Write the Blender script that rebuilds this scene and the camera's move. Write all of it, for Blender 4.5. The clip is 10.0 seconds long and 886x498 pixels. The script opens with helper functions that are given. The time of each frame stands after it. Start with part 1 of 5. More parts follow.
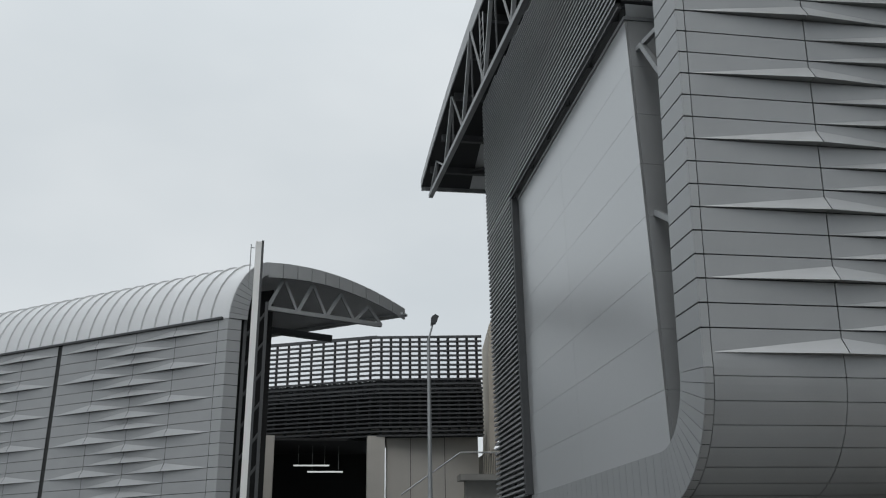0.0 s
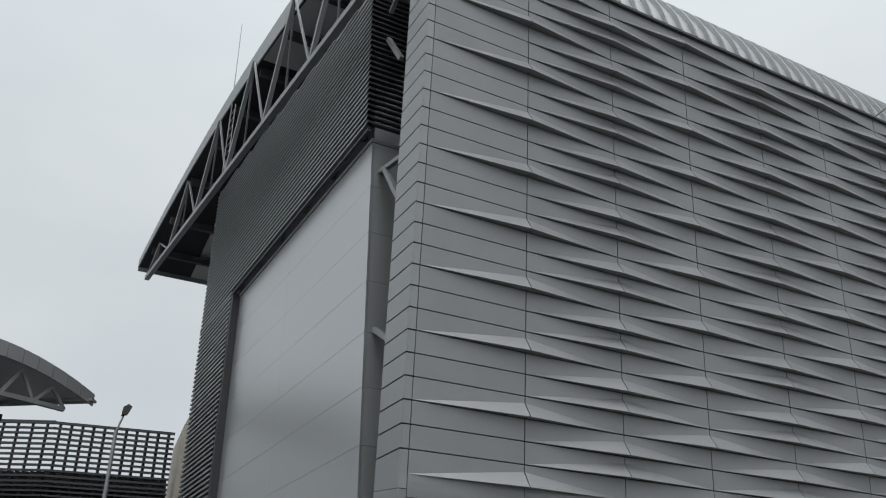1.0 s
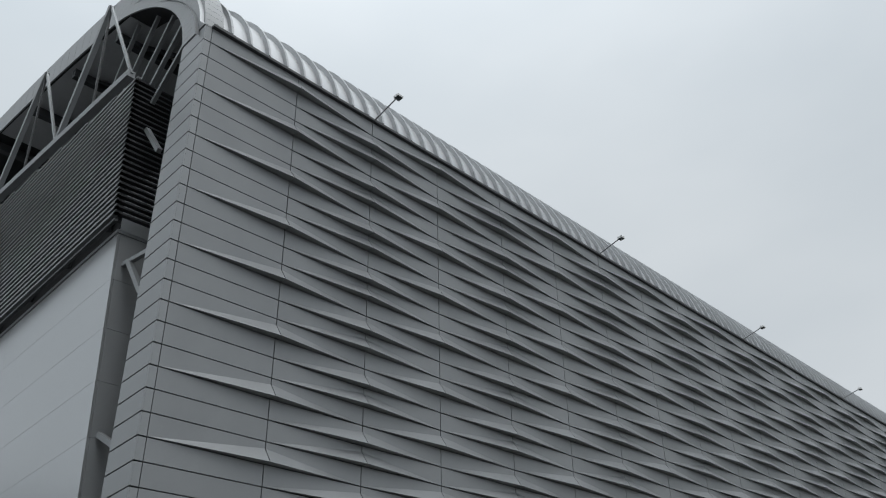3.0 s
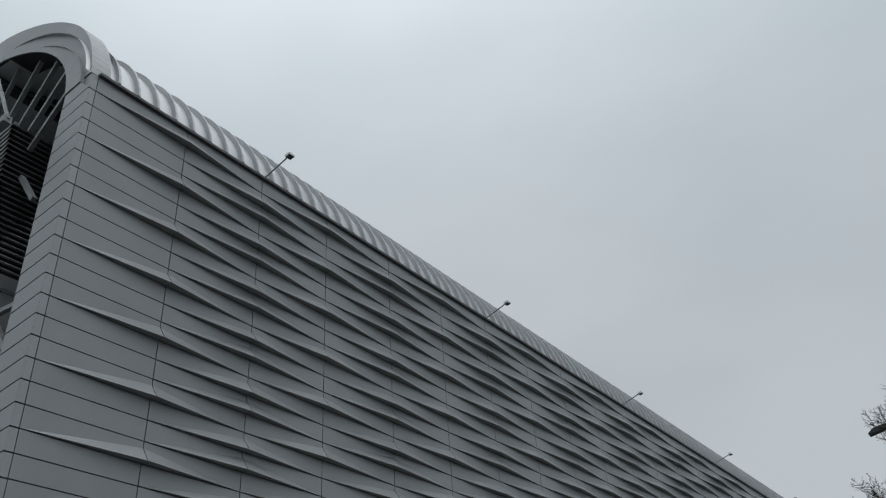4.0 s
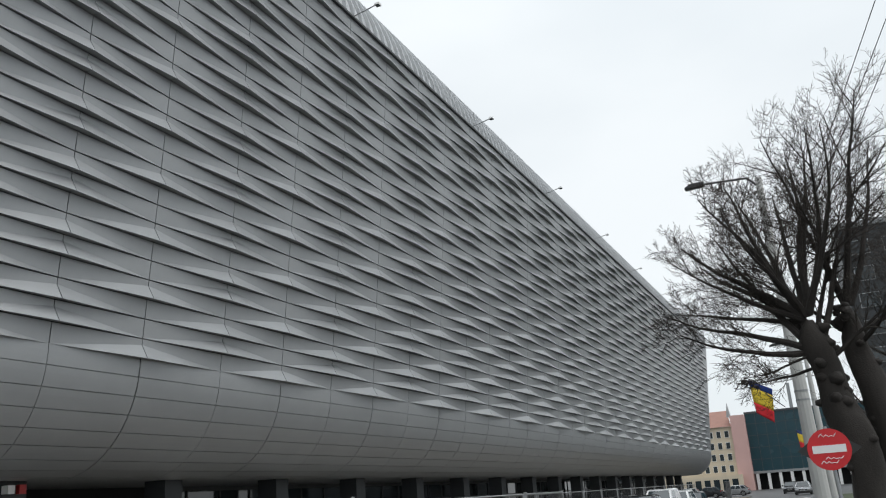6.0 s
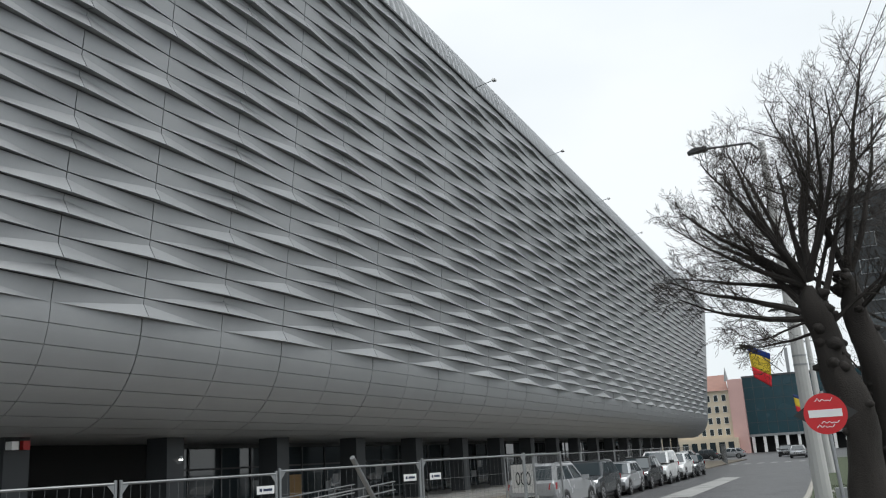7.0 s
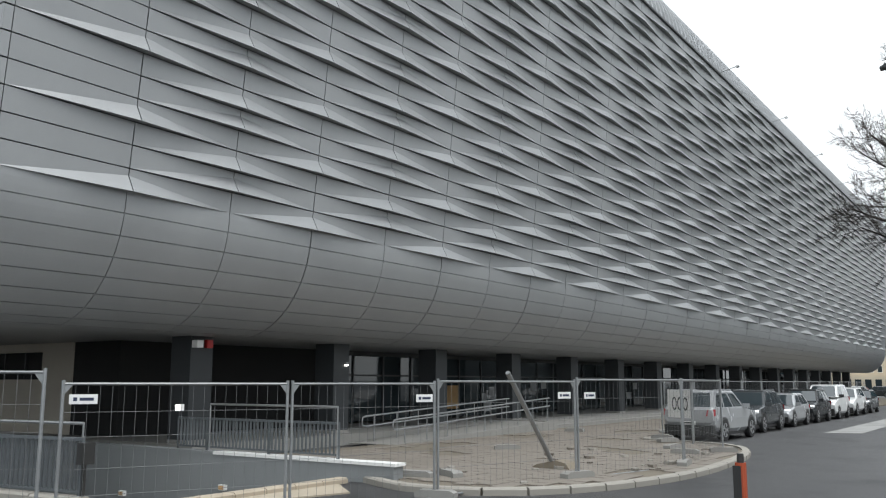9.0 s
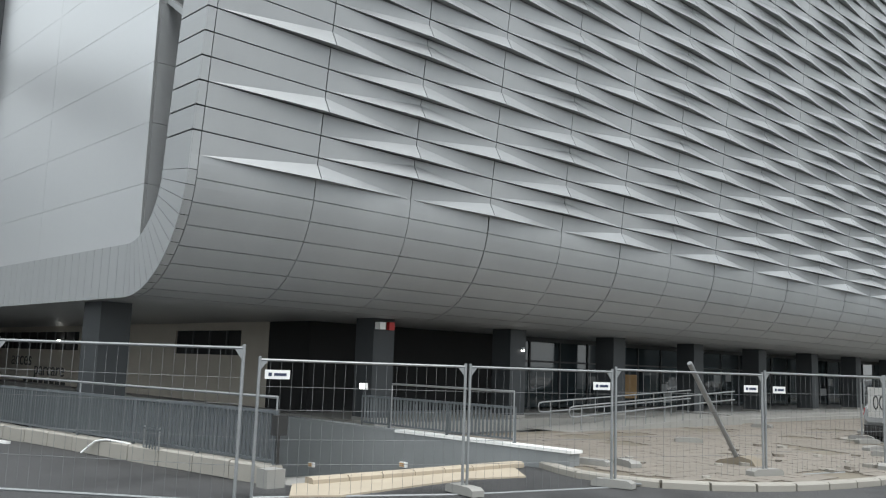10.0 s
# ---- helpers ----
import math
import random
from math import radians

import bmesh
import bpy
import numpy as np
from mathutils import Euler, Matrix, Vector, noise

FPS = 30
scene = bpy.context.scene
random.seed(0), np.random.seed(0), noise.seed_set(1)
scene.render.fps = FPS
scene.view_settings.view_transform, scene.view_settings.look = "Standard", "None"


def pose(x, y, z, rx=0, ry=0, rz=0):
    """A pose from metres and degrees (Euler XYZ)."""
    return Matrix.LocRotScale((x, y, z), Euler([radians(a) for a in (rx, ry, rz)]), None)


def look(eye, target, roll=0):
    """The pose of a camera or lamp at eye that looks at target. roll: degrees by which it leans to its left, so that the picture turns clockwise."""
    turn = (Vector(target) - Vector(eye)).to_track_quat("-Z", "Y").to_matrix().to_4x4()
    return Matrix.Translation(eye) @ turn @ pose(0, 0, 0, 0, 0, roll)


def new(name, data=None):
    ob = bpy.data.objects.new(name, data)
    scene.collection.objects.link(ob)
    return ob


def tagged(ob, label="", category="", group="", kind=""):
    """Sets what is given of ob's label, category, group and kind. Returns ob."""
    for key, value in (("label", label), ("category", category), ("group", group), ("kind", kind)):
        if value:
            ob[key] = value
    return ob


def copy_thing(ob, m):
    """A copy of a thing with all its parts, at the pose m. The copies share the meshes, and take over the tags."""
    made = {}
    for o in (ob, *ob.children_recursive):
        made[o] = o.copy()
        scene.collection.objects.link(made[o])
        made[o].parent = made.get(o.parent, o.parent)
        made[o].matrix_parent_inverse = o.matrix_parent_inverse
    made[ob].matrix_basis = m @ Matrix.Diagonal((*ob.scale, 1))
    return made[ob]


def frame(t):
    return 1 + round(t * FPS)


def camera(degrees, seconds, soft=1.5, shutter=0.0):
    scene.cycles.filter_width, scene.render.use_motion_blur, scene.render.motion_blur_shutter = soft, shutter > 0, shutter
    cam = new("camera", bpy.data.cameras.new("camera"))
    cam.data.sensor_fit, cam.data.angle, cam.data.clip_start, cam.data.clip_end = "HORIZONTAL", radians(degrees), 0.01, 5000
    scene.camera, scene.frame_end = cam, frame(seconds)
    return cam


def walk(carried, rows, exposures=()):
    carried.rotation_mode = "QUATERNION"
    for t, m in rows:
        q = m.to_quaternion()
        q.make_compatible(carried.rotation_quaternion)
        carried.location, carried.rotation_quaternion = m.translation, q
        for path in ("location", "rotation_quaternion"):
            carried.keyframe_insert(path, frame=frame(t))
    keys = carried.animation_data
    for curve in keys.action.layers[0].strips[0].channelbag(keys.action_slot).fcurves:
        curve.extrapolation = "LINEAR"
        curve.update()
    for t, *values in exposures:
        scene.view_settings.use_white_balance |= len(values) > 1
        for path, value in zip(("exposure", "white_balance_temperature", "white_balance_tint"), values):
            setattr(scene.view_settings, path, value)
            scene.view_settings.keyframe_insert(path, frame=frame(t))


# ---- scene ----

from math import sin, cos, pi, sqrt, atan2, hypot

cam = camera(54.66, 10.0, soft=1.15)
EYE = Vector((15.775, -7.695, 1.95))
# seconds, small drift of the held camera (m), heading left of +y, pitch, roll (degrees)
PATH = [
    (0.0, 0.028, 0.050, 0.009, 80.727, 20.576, -1.059),
    (0.5, 0.004, 0.030, 0.000, 72.368, 24.293, -1.036),
    (1.0, -0.010, 0.019, 0.000, 60.549, 27.519, -0.208),
    (1.5, 0.000, 0.015, 0.004, 50.962, 27.976, -2.432),
    (2.0, 0.008, 0.002, 0.008, 46.688, 28.729, -2.890),
    (2.5, 0.006, -0.015, 0.005, 45.131, 30.070, -3.658),
    (2.7, 0.003, -0.010, 0.002, 43.023, 31.673, -4.907),
    (3.8, 0.002, -0.003, -0.004, 35.438, 37.573, -8.385),
    (4.0, 0.000, 0.000, 0.001, 31.231, 36.923, -10.076),
    (4.5, -0.003, 0.000, 0.004, 24.939, 30.565, -10.434),
    (5.0, -0.002, -0.001, 0.000, 24.215, 24.357, -7.744),
    (5.5, -0.004, -0.006, 0.003, 24.246, 19.104, -5.568),
    (5.7, -0.002, -0.006, -0.002, 23.760, 17.849, -4.879),
    (6.8, -0.003, -0.007, -0.005, 23.520, 14.260, -3.325),
    (7.0, -0.005, -0.004, -0.004, 23.577, 13.943, -3.478),
    (7.5, -0.012, -0.003, -0.008, 24.370, 12.647, -2.874),
    (8.0, -0.005, -0.002, 0.000, 25.680, 11.399, -2.296),
    (8.5, -0.002, -0.004, 0.002, 29.546, 10.008, -1.243),
    (9.0, -0.002, -0.010, -0.004, 34.548, 8.836, 0.062),
    (9.5, 0.004, -0.012, -0.006, 41.933, 8.213, 1.288),
    (10.0, 0.006, -0.025, -0.018, 46.432, 7.712, 2.028),
]


def stance(row):
    t, dx, dy, dz, heading, pitch, roll = row
    eye = EYE + Vector((dx, dy, dz))
    a, b = radians(heading), radians(pitch)
    return t, look(eye, eye + Vector((-sin(a) * cos(b), cos(a) * cos(b), sin(b))), roll)


walk(cam, [stance(r) for r in PATH],
     exposures=[(0.0, 0.05, 6500, 10), (1.0, 0.0, 6500, 10), (2.5, 0.05, 6500, 10), (2.7, 0.0, 6450, 10), (3.8, -0.5, 6250, 8), (4.5, -0.2, 6400, 10), (5.0, 0.0, 6450, 10), (5.5, 0.30, 6500, 10), (7.5, 0.47, 6500, 10), (8.0, 0.50, 6500, 10), (9.0, 0.74, 6480, 10), (10.0, 1.08, 6500, 9)])

# ---- light: an even overcast sky ----
world = bpy.data.worlds.new("overcast")
scene.world = world
world.use_nodes = True
wt = world.node_tree
for n in list(wt.nodes):
    wt.nodes.remove(n)
w_out = wt.nodes.new("ShaderNodeOutputWorld")
w_bg = wt.nodes.new("ShaderNodeBackground")
w_sky = wt.nodes.new("ShaderNodeTexSky")
w_sky.sky_type = 'NISHITA'
w_sky.sun_disc = False
w_sky.sun_elevation, w_sky.sun_rotation = radians(50), radians(60)
w_dim = wt.nodes.new("ShaderNodeVectorMath")
w_dim.operation = 'SCALE'
w_dim.inputs["Scale"].default_value = 0.1
w_co = wt.nodes.new("ShaderNodeTexCoord")
w_map = wt.nodes.new("ShaderNodeMapping")
w_map.inputs["Scale"].default_value = (1.0, 1.0, 2.2)
w_noise = wt.nodes.new("ShaderNodeTexNoise")
w_noise.inputs["Scale"].default_value = 1.7
w_noise.inputs["Detail"].default_value = 5.0
w_noise.inputs["Roughness"].default_value = 0.45
w_ramp = wt.nodes.new("ShaderNodeValToRGB")
w_ramp.color_ramp.elements[0].position, w_ramp.color_ramp.elements[0].color = 0.30, (0.56, 0.61, 0.64, 1)
w_ramp.color_ramp.elements[1].position, w_ramp.color_ramp.elements[1].color = 0.70, (0.72, 0.755, 0.77, 1)
w_mix = wt.nodes.new("ShaderNodeMix")
w_mix.data_type = 'RGBA'
w_mix.inputs["Factor"].default_value = 0.94
wt.links.new(w_co.outputs["Generated"], w_map.inputs["Vector"])
wt.links.new(w_map.outputs["Vector"], w_noise.inputs["Vector"])
wt.links.new(w_noise.outputs["Fac"], w_ramp.inputs["Fac"])
wt.links.new(w_sky.outputs["Color"], w_dim.inputs[0])
wt.links.new(w_dim.outputs["Vector"], w_mix.inputs["A"])
wt.links.new(w_ramp.outputs["Color"], w_mix.inputs["B"])
# overcast skies brighten smoothly towards the zenith
w_sep = wt.nodes.new("ShaderNodeSeparateXYZ")
w_pow = wt.nodes.new("ShaderNodeMath")
w_pow.operation = 'POWER'
w_pow.inputs[1].default_value = 5.0
w_pow.use_clamp = True
w_mad = wt.nodes.new("ShaderNodeMath")
w_mad.operation = 'MULTIPLY_ADD'
w_mad.inputs[1].default_value, w_mad.inputs[2].default_value = 1.7, 1.0
w_up = wt.nodes.new("ShaderNodeMath")
w_up.operation = 'MAXIMUM'
w_up.inputs[1].default_value = 0.0
w_grade = wt.nodes.new("ShaderNodeVectorMath")
w_grade.operation = 'SCALE'
wt.links.new(w_co.outputs["Generated"], w_sep.inputs[0])
wt.links.new(w_sep.outputs["Z"], w_up.inputs[0])
wt.links.new(w_up.outputs[0], w_pow.inputs[0])
wt.links.new(w_pow.outputs[0], w_mad.inputs[0])
wt.links.new(w_mix.outputs["Result"], w_grade.inputs[0])
wt.links.new(w_mad.outputs[0], w_grade.inputs["Scale"])
wt.links.new(w_grade.outputs["Vector"], w_bg.inputs["Color"])
w_bg.inputs["Strength"].default_value = 1.0
wt.links.new(w_bg.outputs["Background"], w_out.inputs["Surface"])
sun_data = bpy.data.lights.new("sun", 'SUN')
sun_data.energy, sun_data.angle, sun_data.color = 1.0, radians(50), (1.0, 0.97, 0.93)
sun = new("sun", sun_data)
sun.rotation_euler = (radians(26), 0, radians(80))


# ---- materials ----
def mat(name, color, rough=0.6, metal=0.0, vary=0.12, scale=3.0, fine=60.0, bump=0.05, rand=0.0, dirt=None, dirt_amount=0.3, streak=1.0):
    """Painted or mineral surface with two scales of variation, optional dirt of its own shape and a per-piece shift."""
    m = bpy.data.materials.new(name)
    m.use_nodes = True
    nt = m.node_tree
    b = nt.nodes["Principled BSDF"]
    b.inputs["Metallic"].default_value = metal
    co = nt.nodes.new("ShaderNodeTexCoord")
    mp = nt.nodes.new("ShaderNodeMapping")
    mp.inputs["Scale"].default_value = (1, 1, streak)
    nt.links.new(co.outputs["Object"], mp.inputs["Vector"])
    big = nt.nodes.new("ShaderNodeTexNoise")
    big.inputs["Scale"].default_value, big.inputs["Detail"].default_value = scale, 6
    small = nt.nodes.new("ShaderNodeTexNoise")
    small.inputs["Scale"].default_value, small.inputs["Detail"].default_value = fine, 3
    nt.links.new(mp.outputs["Vector"], big.inputs["Vector"])
    nt.links.new(co.outputs["Object"], small.inputs["Vector"])
    add = nt.nodes.new("ShaderNodeMath")
    add.operation = 'MULTIPLY_ADD'
    nt.links.new(small.outputs["Fac"], add.inputs[0])
    add.inputs[1].default_value = 0.5
    nt.links.new(big.outputs["Fac"], add.inputs[2])
    last = add.outputs[0]
    if rand:
        info = nt.nodes.new("ShaderNodeObjectInfo")
        geo = nt.nodes.new("ShaderNodeNewGeometry")
        s1 = nt.nodes.new("ShaderNodeMath")
        s1.operation = 'ADD'
        nt.links.new(info.outputs["Random"], s1.inputs[0])
        nt.links.new(geo.outputs["Random Per Island"], s1.inputs[1])
        s2 = nt.nodes.new("ShaderNodeMath")
        s2.operation = 'MULTIPLY_ADD'
        nt.links.new(s1.outputs[0], s2.inputs[0])
        s2.inputs[1].default_value = rand
        nt.links.new(last, s2.inputs[2])
        last = s2.outputs[0]
    rng = nt.nodes.new("ShaderNodeMapRange")
    rng.inputs["From Min"].default_value, rng.inputs["From Max"].default_value = 0.35, 1.15 + 2 * rand
    rng.inputs["To Min"].default_value, rng.inputs["To Max"].default_value = 1 - vary, 1 + vary
    nt.links.new(last, rng.inputs["Value"])
    mul = nt.nodes.new("ShaderNodeVectorMath")
    mul.operation = 'SCALE'
    mul.inputs[0].default_value = color[:3]
    nt.links.new(rng.outputs["Result"], mul.inputs["Scale"])
    out = mul.outputs["Vector"]
    if dirt:
        dn = nt.nodes.new("ShaderNodeTexNoise")
        dn.inputs["Scale"].default_value, dn.inputs["Detail"].default_value = scale * 0.35, 8
        nt.links.new(mp.outputs["Vector"], dn.inputs["Vector"])
        dr = nt.nodes.new("ShaderNodeMapRange")
        dr.inputs["From Min"].default_value, dr.inputs["From Max"].default_value = 0.5, 0.68
        dr.inputs["To Max"].default_value = dirt_amount
        nt.links.new(dn.outputs["Fac"], dr.inputs["Value"])
        mx = nt.nodes.new("ShaderNodeMix")
        mx.data_type = 'RGBA'
        mx.inputs["B"].default_value = (*dirt[:3], 1)
        nt.links.new(dr.outputs["Result"], mx.inputs["Factor"])
        nt.links.new(out, mx.inputs["A"])
        out = mx.outputs["Result"]
    nt.links.new(out, b.inputs["Base Color"])
    rr = nt.nodes.new("ShaderNodeMapRange")
    rr.inputs["To Min"].default_value, rr.inputs["To Max"].default_value = max(0.02, rough - 0.08), min(1, rough + 0.08)
    nt.links.new(big.outputs["Fac"], rr.inputs["Value"])
    nt.links.new(rr.outputs["Result"], b.inputs["Roughness"])
    if bump:
        bp = nt.nodes.new("ShaderNodeBump")
        bp.inputs["Strength"].default_value, bp.inputs["Distance"].default_value = bump, 0.02
        nt.links.new(add.outputs[0], bp.inputs["Height"])
        nt.links.new(bp.outputs["Normal"], b.inputs["Normal"])
    return m


def glass(name, color=(0.03, 0.04, 0.045), rough=0.03):
    m = bpy.data.materials.new(name)
    m.use_nodes = True
    b = m.node_tree.nodes["Principled BSDF"]
    b.inputs["Base Color"].default_value = (*color, 1)
    b.inputs["Roughness"].default_value = rough
    b.inputs["Specular IOR Level"].default_value = 0.65
    return m


def glow(name, color, strength):
    m = bpy.data.materials.new(name)
    m.use_nodes = True
    b = m.node_tree.nodes["Principled BSDF"]
    b.inputs["Base Color"].default_value = (*color, 1)
    b.inputs["Emission Color"].default_value = (*color, 1)
    b.inputs["Emission Strength"].default_value = strength
    return m


M_ZINC = mat("zinc_cladding", (0.30, 0.309, 0.316), 0.40, 0.2, 0.14, 0.9, 40, 0.03, rand=0.25)
M_JOINT = mat("dark_joint", (0.028, 0.029, 0.03), 0.8, 0, 0.1, 4, 50, 0.02)
M_ROOF = mat("standing_seam_roof", (0.60, 0.61, 0.62), 0.40, 0.4, 0.08, 0.7, 30, 0.03)
M_RIB = mat("roof_seam", (0.47, 0.48, 0.49), 0.5, 0.3, 0.08, 1, 30, 0.02)
M_WALLP = mat("satin_wall_panel", (0.50, 0.512, 0.52), 0.34, 0.6, 0.04, 0.4, 12, 0.0, rand=0.1)
M_FRAME = mat("end_frame_zinc", (0.325, 0.335, 0.34), 0.42, 0.35, 0.09, 0.9, 40, 0.03, rand=0.2)
M_SLAT = mat("anthracite_slat", (0.235, 0.243, 0.25), 0.42, 0.2, 0.12, 2, 40, 0.03)
# dark slat tone; on the hall louvre's return side it is painted shade
M_SLATDARK = mat("dark_slat_and_side_shade", (0.055, 0.058, 0.062), 0.5, 0.2, 0.12, 2, 40, 0.03)
M_STEEL = mat("painted_steel", (0.27, 0.28, 0.285), 0.5, 0.2, 0.12, 2, 40, 0.04)
M_DARKSTEEL = mat("dark_steel", (0.06, 0.063, 0.066), 0.55, 0.2, 0.12, 2, 40, 0.04)
M_UNDER = mat("roof_underside", (0.55, 0.56, 0.565), 0.7, 0.1, 0.12, 0.8, 30, 0.03)
M_ASPHALT = mat("asphalt", (0.042, 0.042, 0.043), 0.52, 0, 0.5, 1.6, 140, 0.5, dirt=(0.014, 0.014, 0.015), dirt_amount=0.85)
M_SOIL = mat("far_ground", (0.09, 0.09, 0.085), 0.9, 0, 0.2, 0.2, 30, 0.1)
M_PAVER = mat("beige_paver", (0.19, 0.168, 0.143), 0.85, 0, 0.16, 1.3, 70, 0.12, rand=0.5, dirt=(0.13, 0.11, 0.09), dirt_amount=0.5)
M_KERB = mat("concrete_kerb", (0.28, 0.265, 0.235), 0.85, 0, 0.14, 2, 60, 0.12, rand=0.3, dirt=(0.22, 0.21, 0.19), dirt_amount=0.5)
M_CONC = mat("cast_concrete", (0.25, 0.245, 0.23), 0.85, 0, 0.12, 1.2, 60, 0.1, dirt=(0.2, 0.2, 0.19), dirt_amount=0.3)
M_GREYWALL = mat("grey_render_wall", (0.21, 0.222, 0.228), 0.8, 0, 0.1, 0.8, 50, 0.06)
M_BEIGE = mat("beige_render_wall", (0.42, 0.385, 0.33), 0.85, 0, 0.08, 0.8, 50, 0.05)
# column grey, darkened to carry the shade under the overhang in its colour
M_COL = mat("shaded_column_grey", (0.030, 0.034, 0.0375), 0.6, 0, 0.1, 1.5, 50, 0.04)
# near-black colour standing in for the shade of openings and deep rooms
M_SHADE_BLACK = mat("painted_interior_shade", (0.010, 0.0105, 0.011), 0.85, 0, 0.15, 1, 30, 0.03)
M_GALV = mat("galvanised_steel", (0.30, 0.31, 0.315), 0.42, 0.75, 0.15, 6, 80, 0.05)
M_WHITE = mat("white_paint", (0.75, 0.75, 0.74), 0.5, 0, 0.05, 3, 50, 0.02)
M_BLACK = mat("black_plastic", (0.02, 0.02, 0.02), 0.5, 0, 0.1, 5, 50, 0.03)
M_SIGNTEXT = mat("dark_blue_print", (0.02, 0.03, 0.07), 0.6, 0, 0.05, 5, 50, 0.0)
M_RETURN = mat("return_panel", (0.38, 0.39, 0.395), 0.45, 0.3, 0.08, 0.8, 40, 0.02)
M_GLASS = glass("dark_glass")
M_PICKET = mat("grey_bar_paint", (0.10, 0.112, 0.12), 0.5, 0.2, 0.1, 3, 50, 0.03)
M_WIRE = mat("dull_wire", (0.17, 0.175, 0.18), 0.6, 0.4, 0.15, 6, 80, 0.0)
M_GRASS = mat("grass_verge", (0.042, 0.055, 0.024), 0.9, 0, 0.35, 3, 90, 0.4)


# ---- mesh helpers ----
class Geo:
    """Vertices and faces gathered for one mesh."""
    def __init__(self):
        self.v, self.f = [], []

    def poly(self, *pts):
        n = len(self.v)
        self.v += [tuple(p) for p in pts]
        self.f.append(tuple(range(n, n + len(pts))))
        return self

    def box(self, x0, y0, z0, x1, y1, z1, m=None):
        n = len(self.v)
        c = [(x, y, z) for x in (x0, x1) for y in (y0, y1) for z in (z0, z1)]
        self.v += [tuple(m @ Vector(p)) for p in c] if m else c
        self.f += [tuple(n + i for i in q) for q in ((0, 1, 3, 2), (4, 6, 7, 5), (0, 4, 5, 1), (2, 3, 7, 6), (0, 2, 6, 4), (1, 5, 7, 3))]
        return self

    def tube(self, a, b, r, sides=8, r2=None):
        a, b = Vector(a), Vector(b)
        q = (b - a).to_track_quat('Z', 'Y')
        n = len(self.v)
        r2 = r if r2 is None else r2
        for p, rr in ((a, r), (b, r2)):
            for i in range(sides):
                t = 2 * pi * i / sides
                self.v.append(tuple(p + q @ Vector((rr * cos(t), rr * sin(t), 0))))
        for i in range(sides):
            j = (i + 1) % sides
            self.f.append((n + i, n + j, n + sides + j, n + sides + i))
        self.f.append(tuple(n + i for i in reversed(range(sides))))
        self.f.append(tuple(n + sides + i for i in range(sides)))
        return self

    def loft(self, pts, rad, sides):
        """A round stem through level rings."""
        n = len(self.v)
        for p, r in zip(pts, rad):
            for i in range(sides):
                t = 2 * pi * i / sides
                rr = r * (1 + 0.07 * sin(3 * t + 4 * p.z) + 0.05 * sin(5 * t - 3 * p.z))
                self.v.append((p.x + rr * cos(t), p.y + rr * sin(t), p.z))
        for k in range(len(pts) - 1):
            for i in range(sides):
                j = (i + 1) % sides
                self.f.append((n + k * sides + i, n + k * sides + j, n + (k + 1) * sides + j, n + (k + 1) * sides + i))
        self.f.append(tuple(n + (len(pts) - 1) * sides + i for i in range(sides)))
        return self

    def beam(self, a, b, w, h):
        """A square section from a to b, w wide and h deep."""
        a, b = Vector(a), Vector(b)
        q = (b - a).to_track_quat('Z', 'Y').to_matrix().to_4x4()
        return self.box(-w / 2, -h / 2, 0, w / 2, h / 2, (b - a).length, Matrix.Translation(a) @ q)

    def prism(self, outline, vec):
        """A closed outline pushed along vec."""
        n, k = len(self.v), len(outline)
        vec = Vector(vec)
        self.v += [tuple(p) for p in outline] + [tuple(Vector(p) + vec) for p in outline]
        self.f.append(tuple(n + i for i in reversed(range(k))))
        self.f.append(tuple(n + k + i for i in range(k)))
        for i in range(k):
            j = (i + 1) % k
            self.f.append((n + i, n + j, n + k + j, n + k + i))
        return self

    def sweep(self, path, r, sides=6):
        for a, b in zip(path, path[1:]):
            self.tube(a, b, r, sides)
        return self

    def mesh(self, name, material, smooth=False):
        me = bpy.data.meshes.new(name)
        me.from_pydata(self.v, [], self.f)
        me.update()
        bm = bmesh.new()
        bm.from_mesh(me)
        if smooth:
            bmesh.ops.remove_doubles(bm, verts=bm.verts, dist=0.0005)
        bmesh.ops.recalc_face_normals(bm, faces=bm.faces)
        bm.to_mesh(me)
        bm.free()
        if smooth:
            for p in me.polygons:
                p.use_smooth = True
        me.materials.append(material)
        return me

    def raw(self, name, material):
        me = bpy.data.meshes.new(name)
        me.from_pydata(self.v, [], self.f)
        me.update()
        me.materials.append(material)
        return me


def part(name, geo, material, parent, label="", smooth=False, at=None):
    ob = new(name, geo.mesh(name, material, smooth) if isinstance(geo, Geo) else geo)
    if at is not None:
        ob.matrix_basis = at
    ob.parent = parent
    if label:
        tagged(ob, label)
    return ob


def thing(name, label, category, at=None, group="", kind=""):
    ob = new(name)
    ob.empty_display_size = 0.3
    if at is not None:
        ob.matrix_basis = at
    return tagged(ob, label, category, group, kind)


def solid(name, geo, material, label, category, group="", kind="", smooth=False, at=None):
    ob = new(name, geo.mesh(name, material, smooth))
    if at is not None:
        ob.matrix_basis = at
    return tagged(ob, label, category, group, kind)


def bevelled(ob, width, segments=2):
    b = ob.modifiers.new("bevel", 'BEVEL')
    b.width, b.segments, b.limit_method = width, segments, 'ANGLE'
    return ob


# ---- main hall: dimensions ----
K0, H, LEAN = 5.986, 0.5096, 0.1009     # lowest fold line, course height, outward lean
COURSES, LENGTH, TIP = 28, 114.0, 0.235
EAVE = K0 + COURSES * H


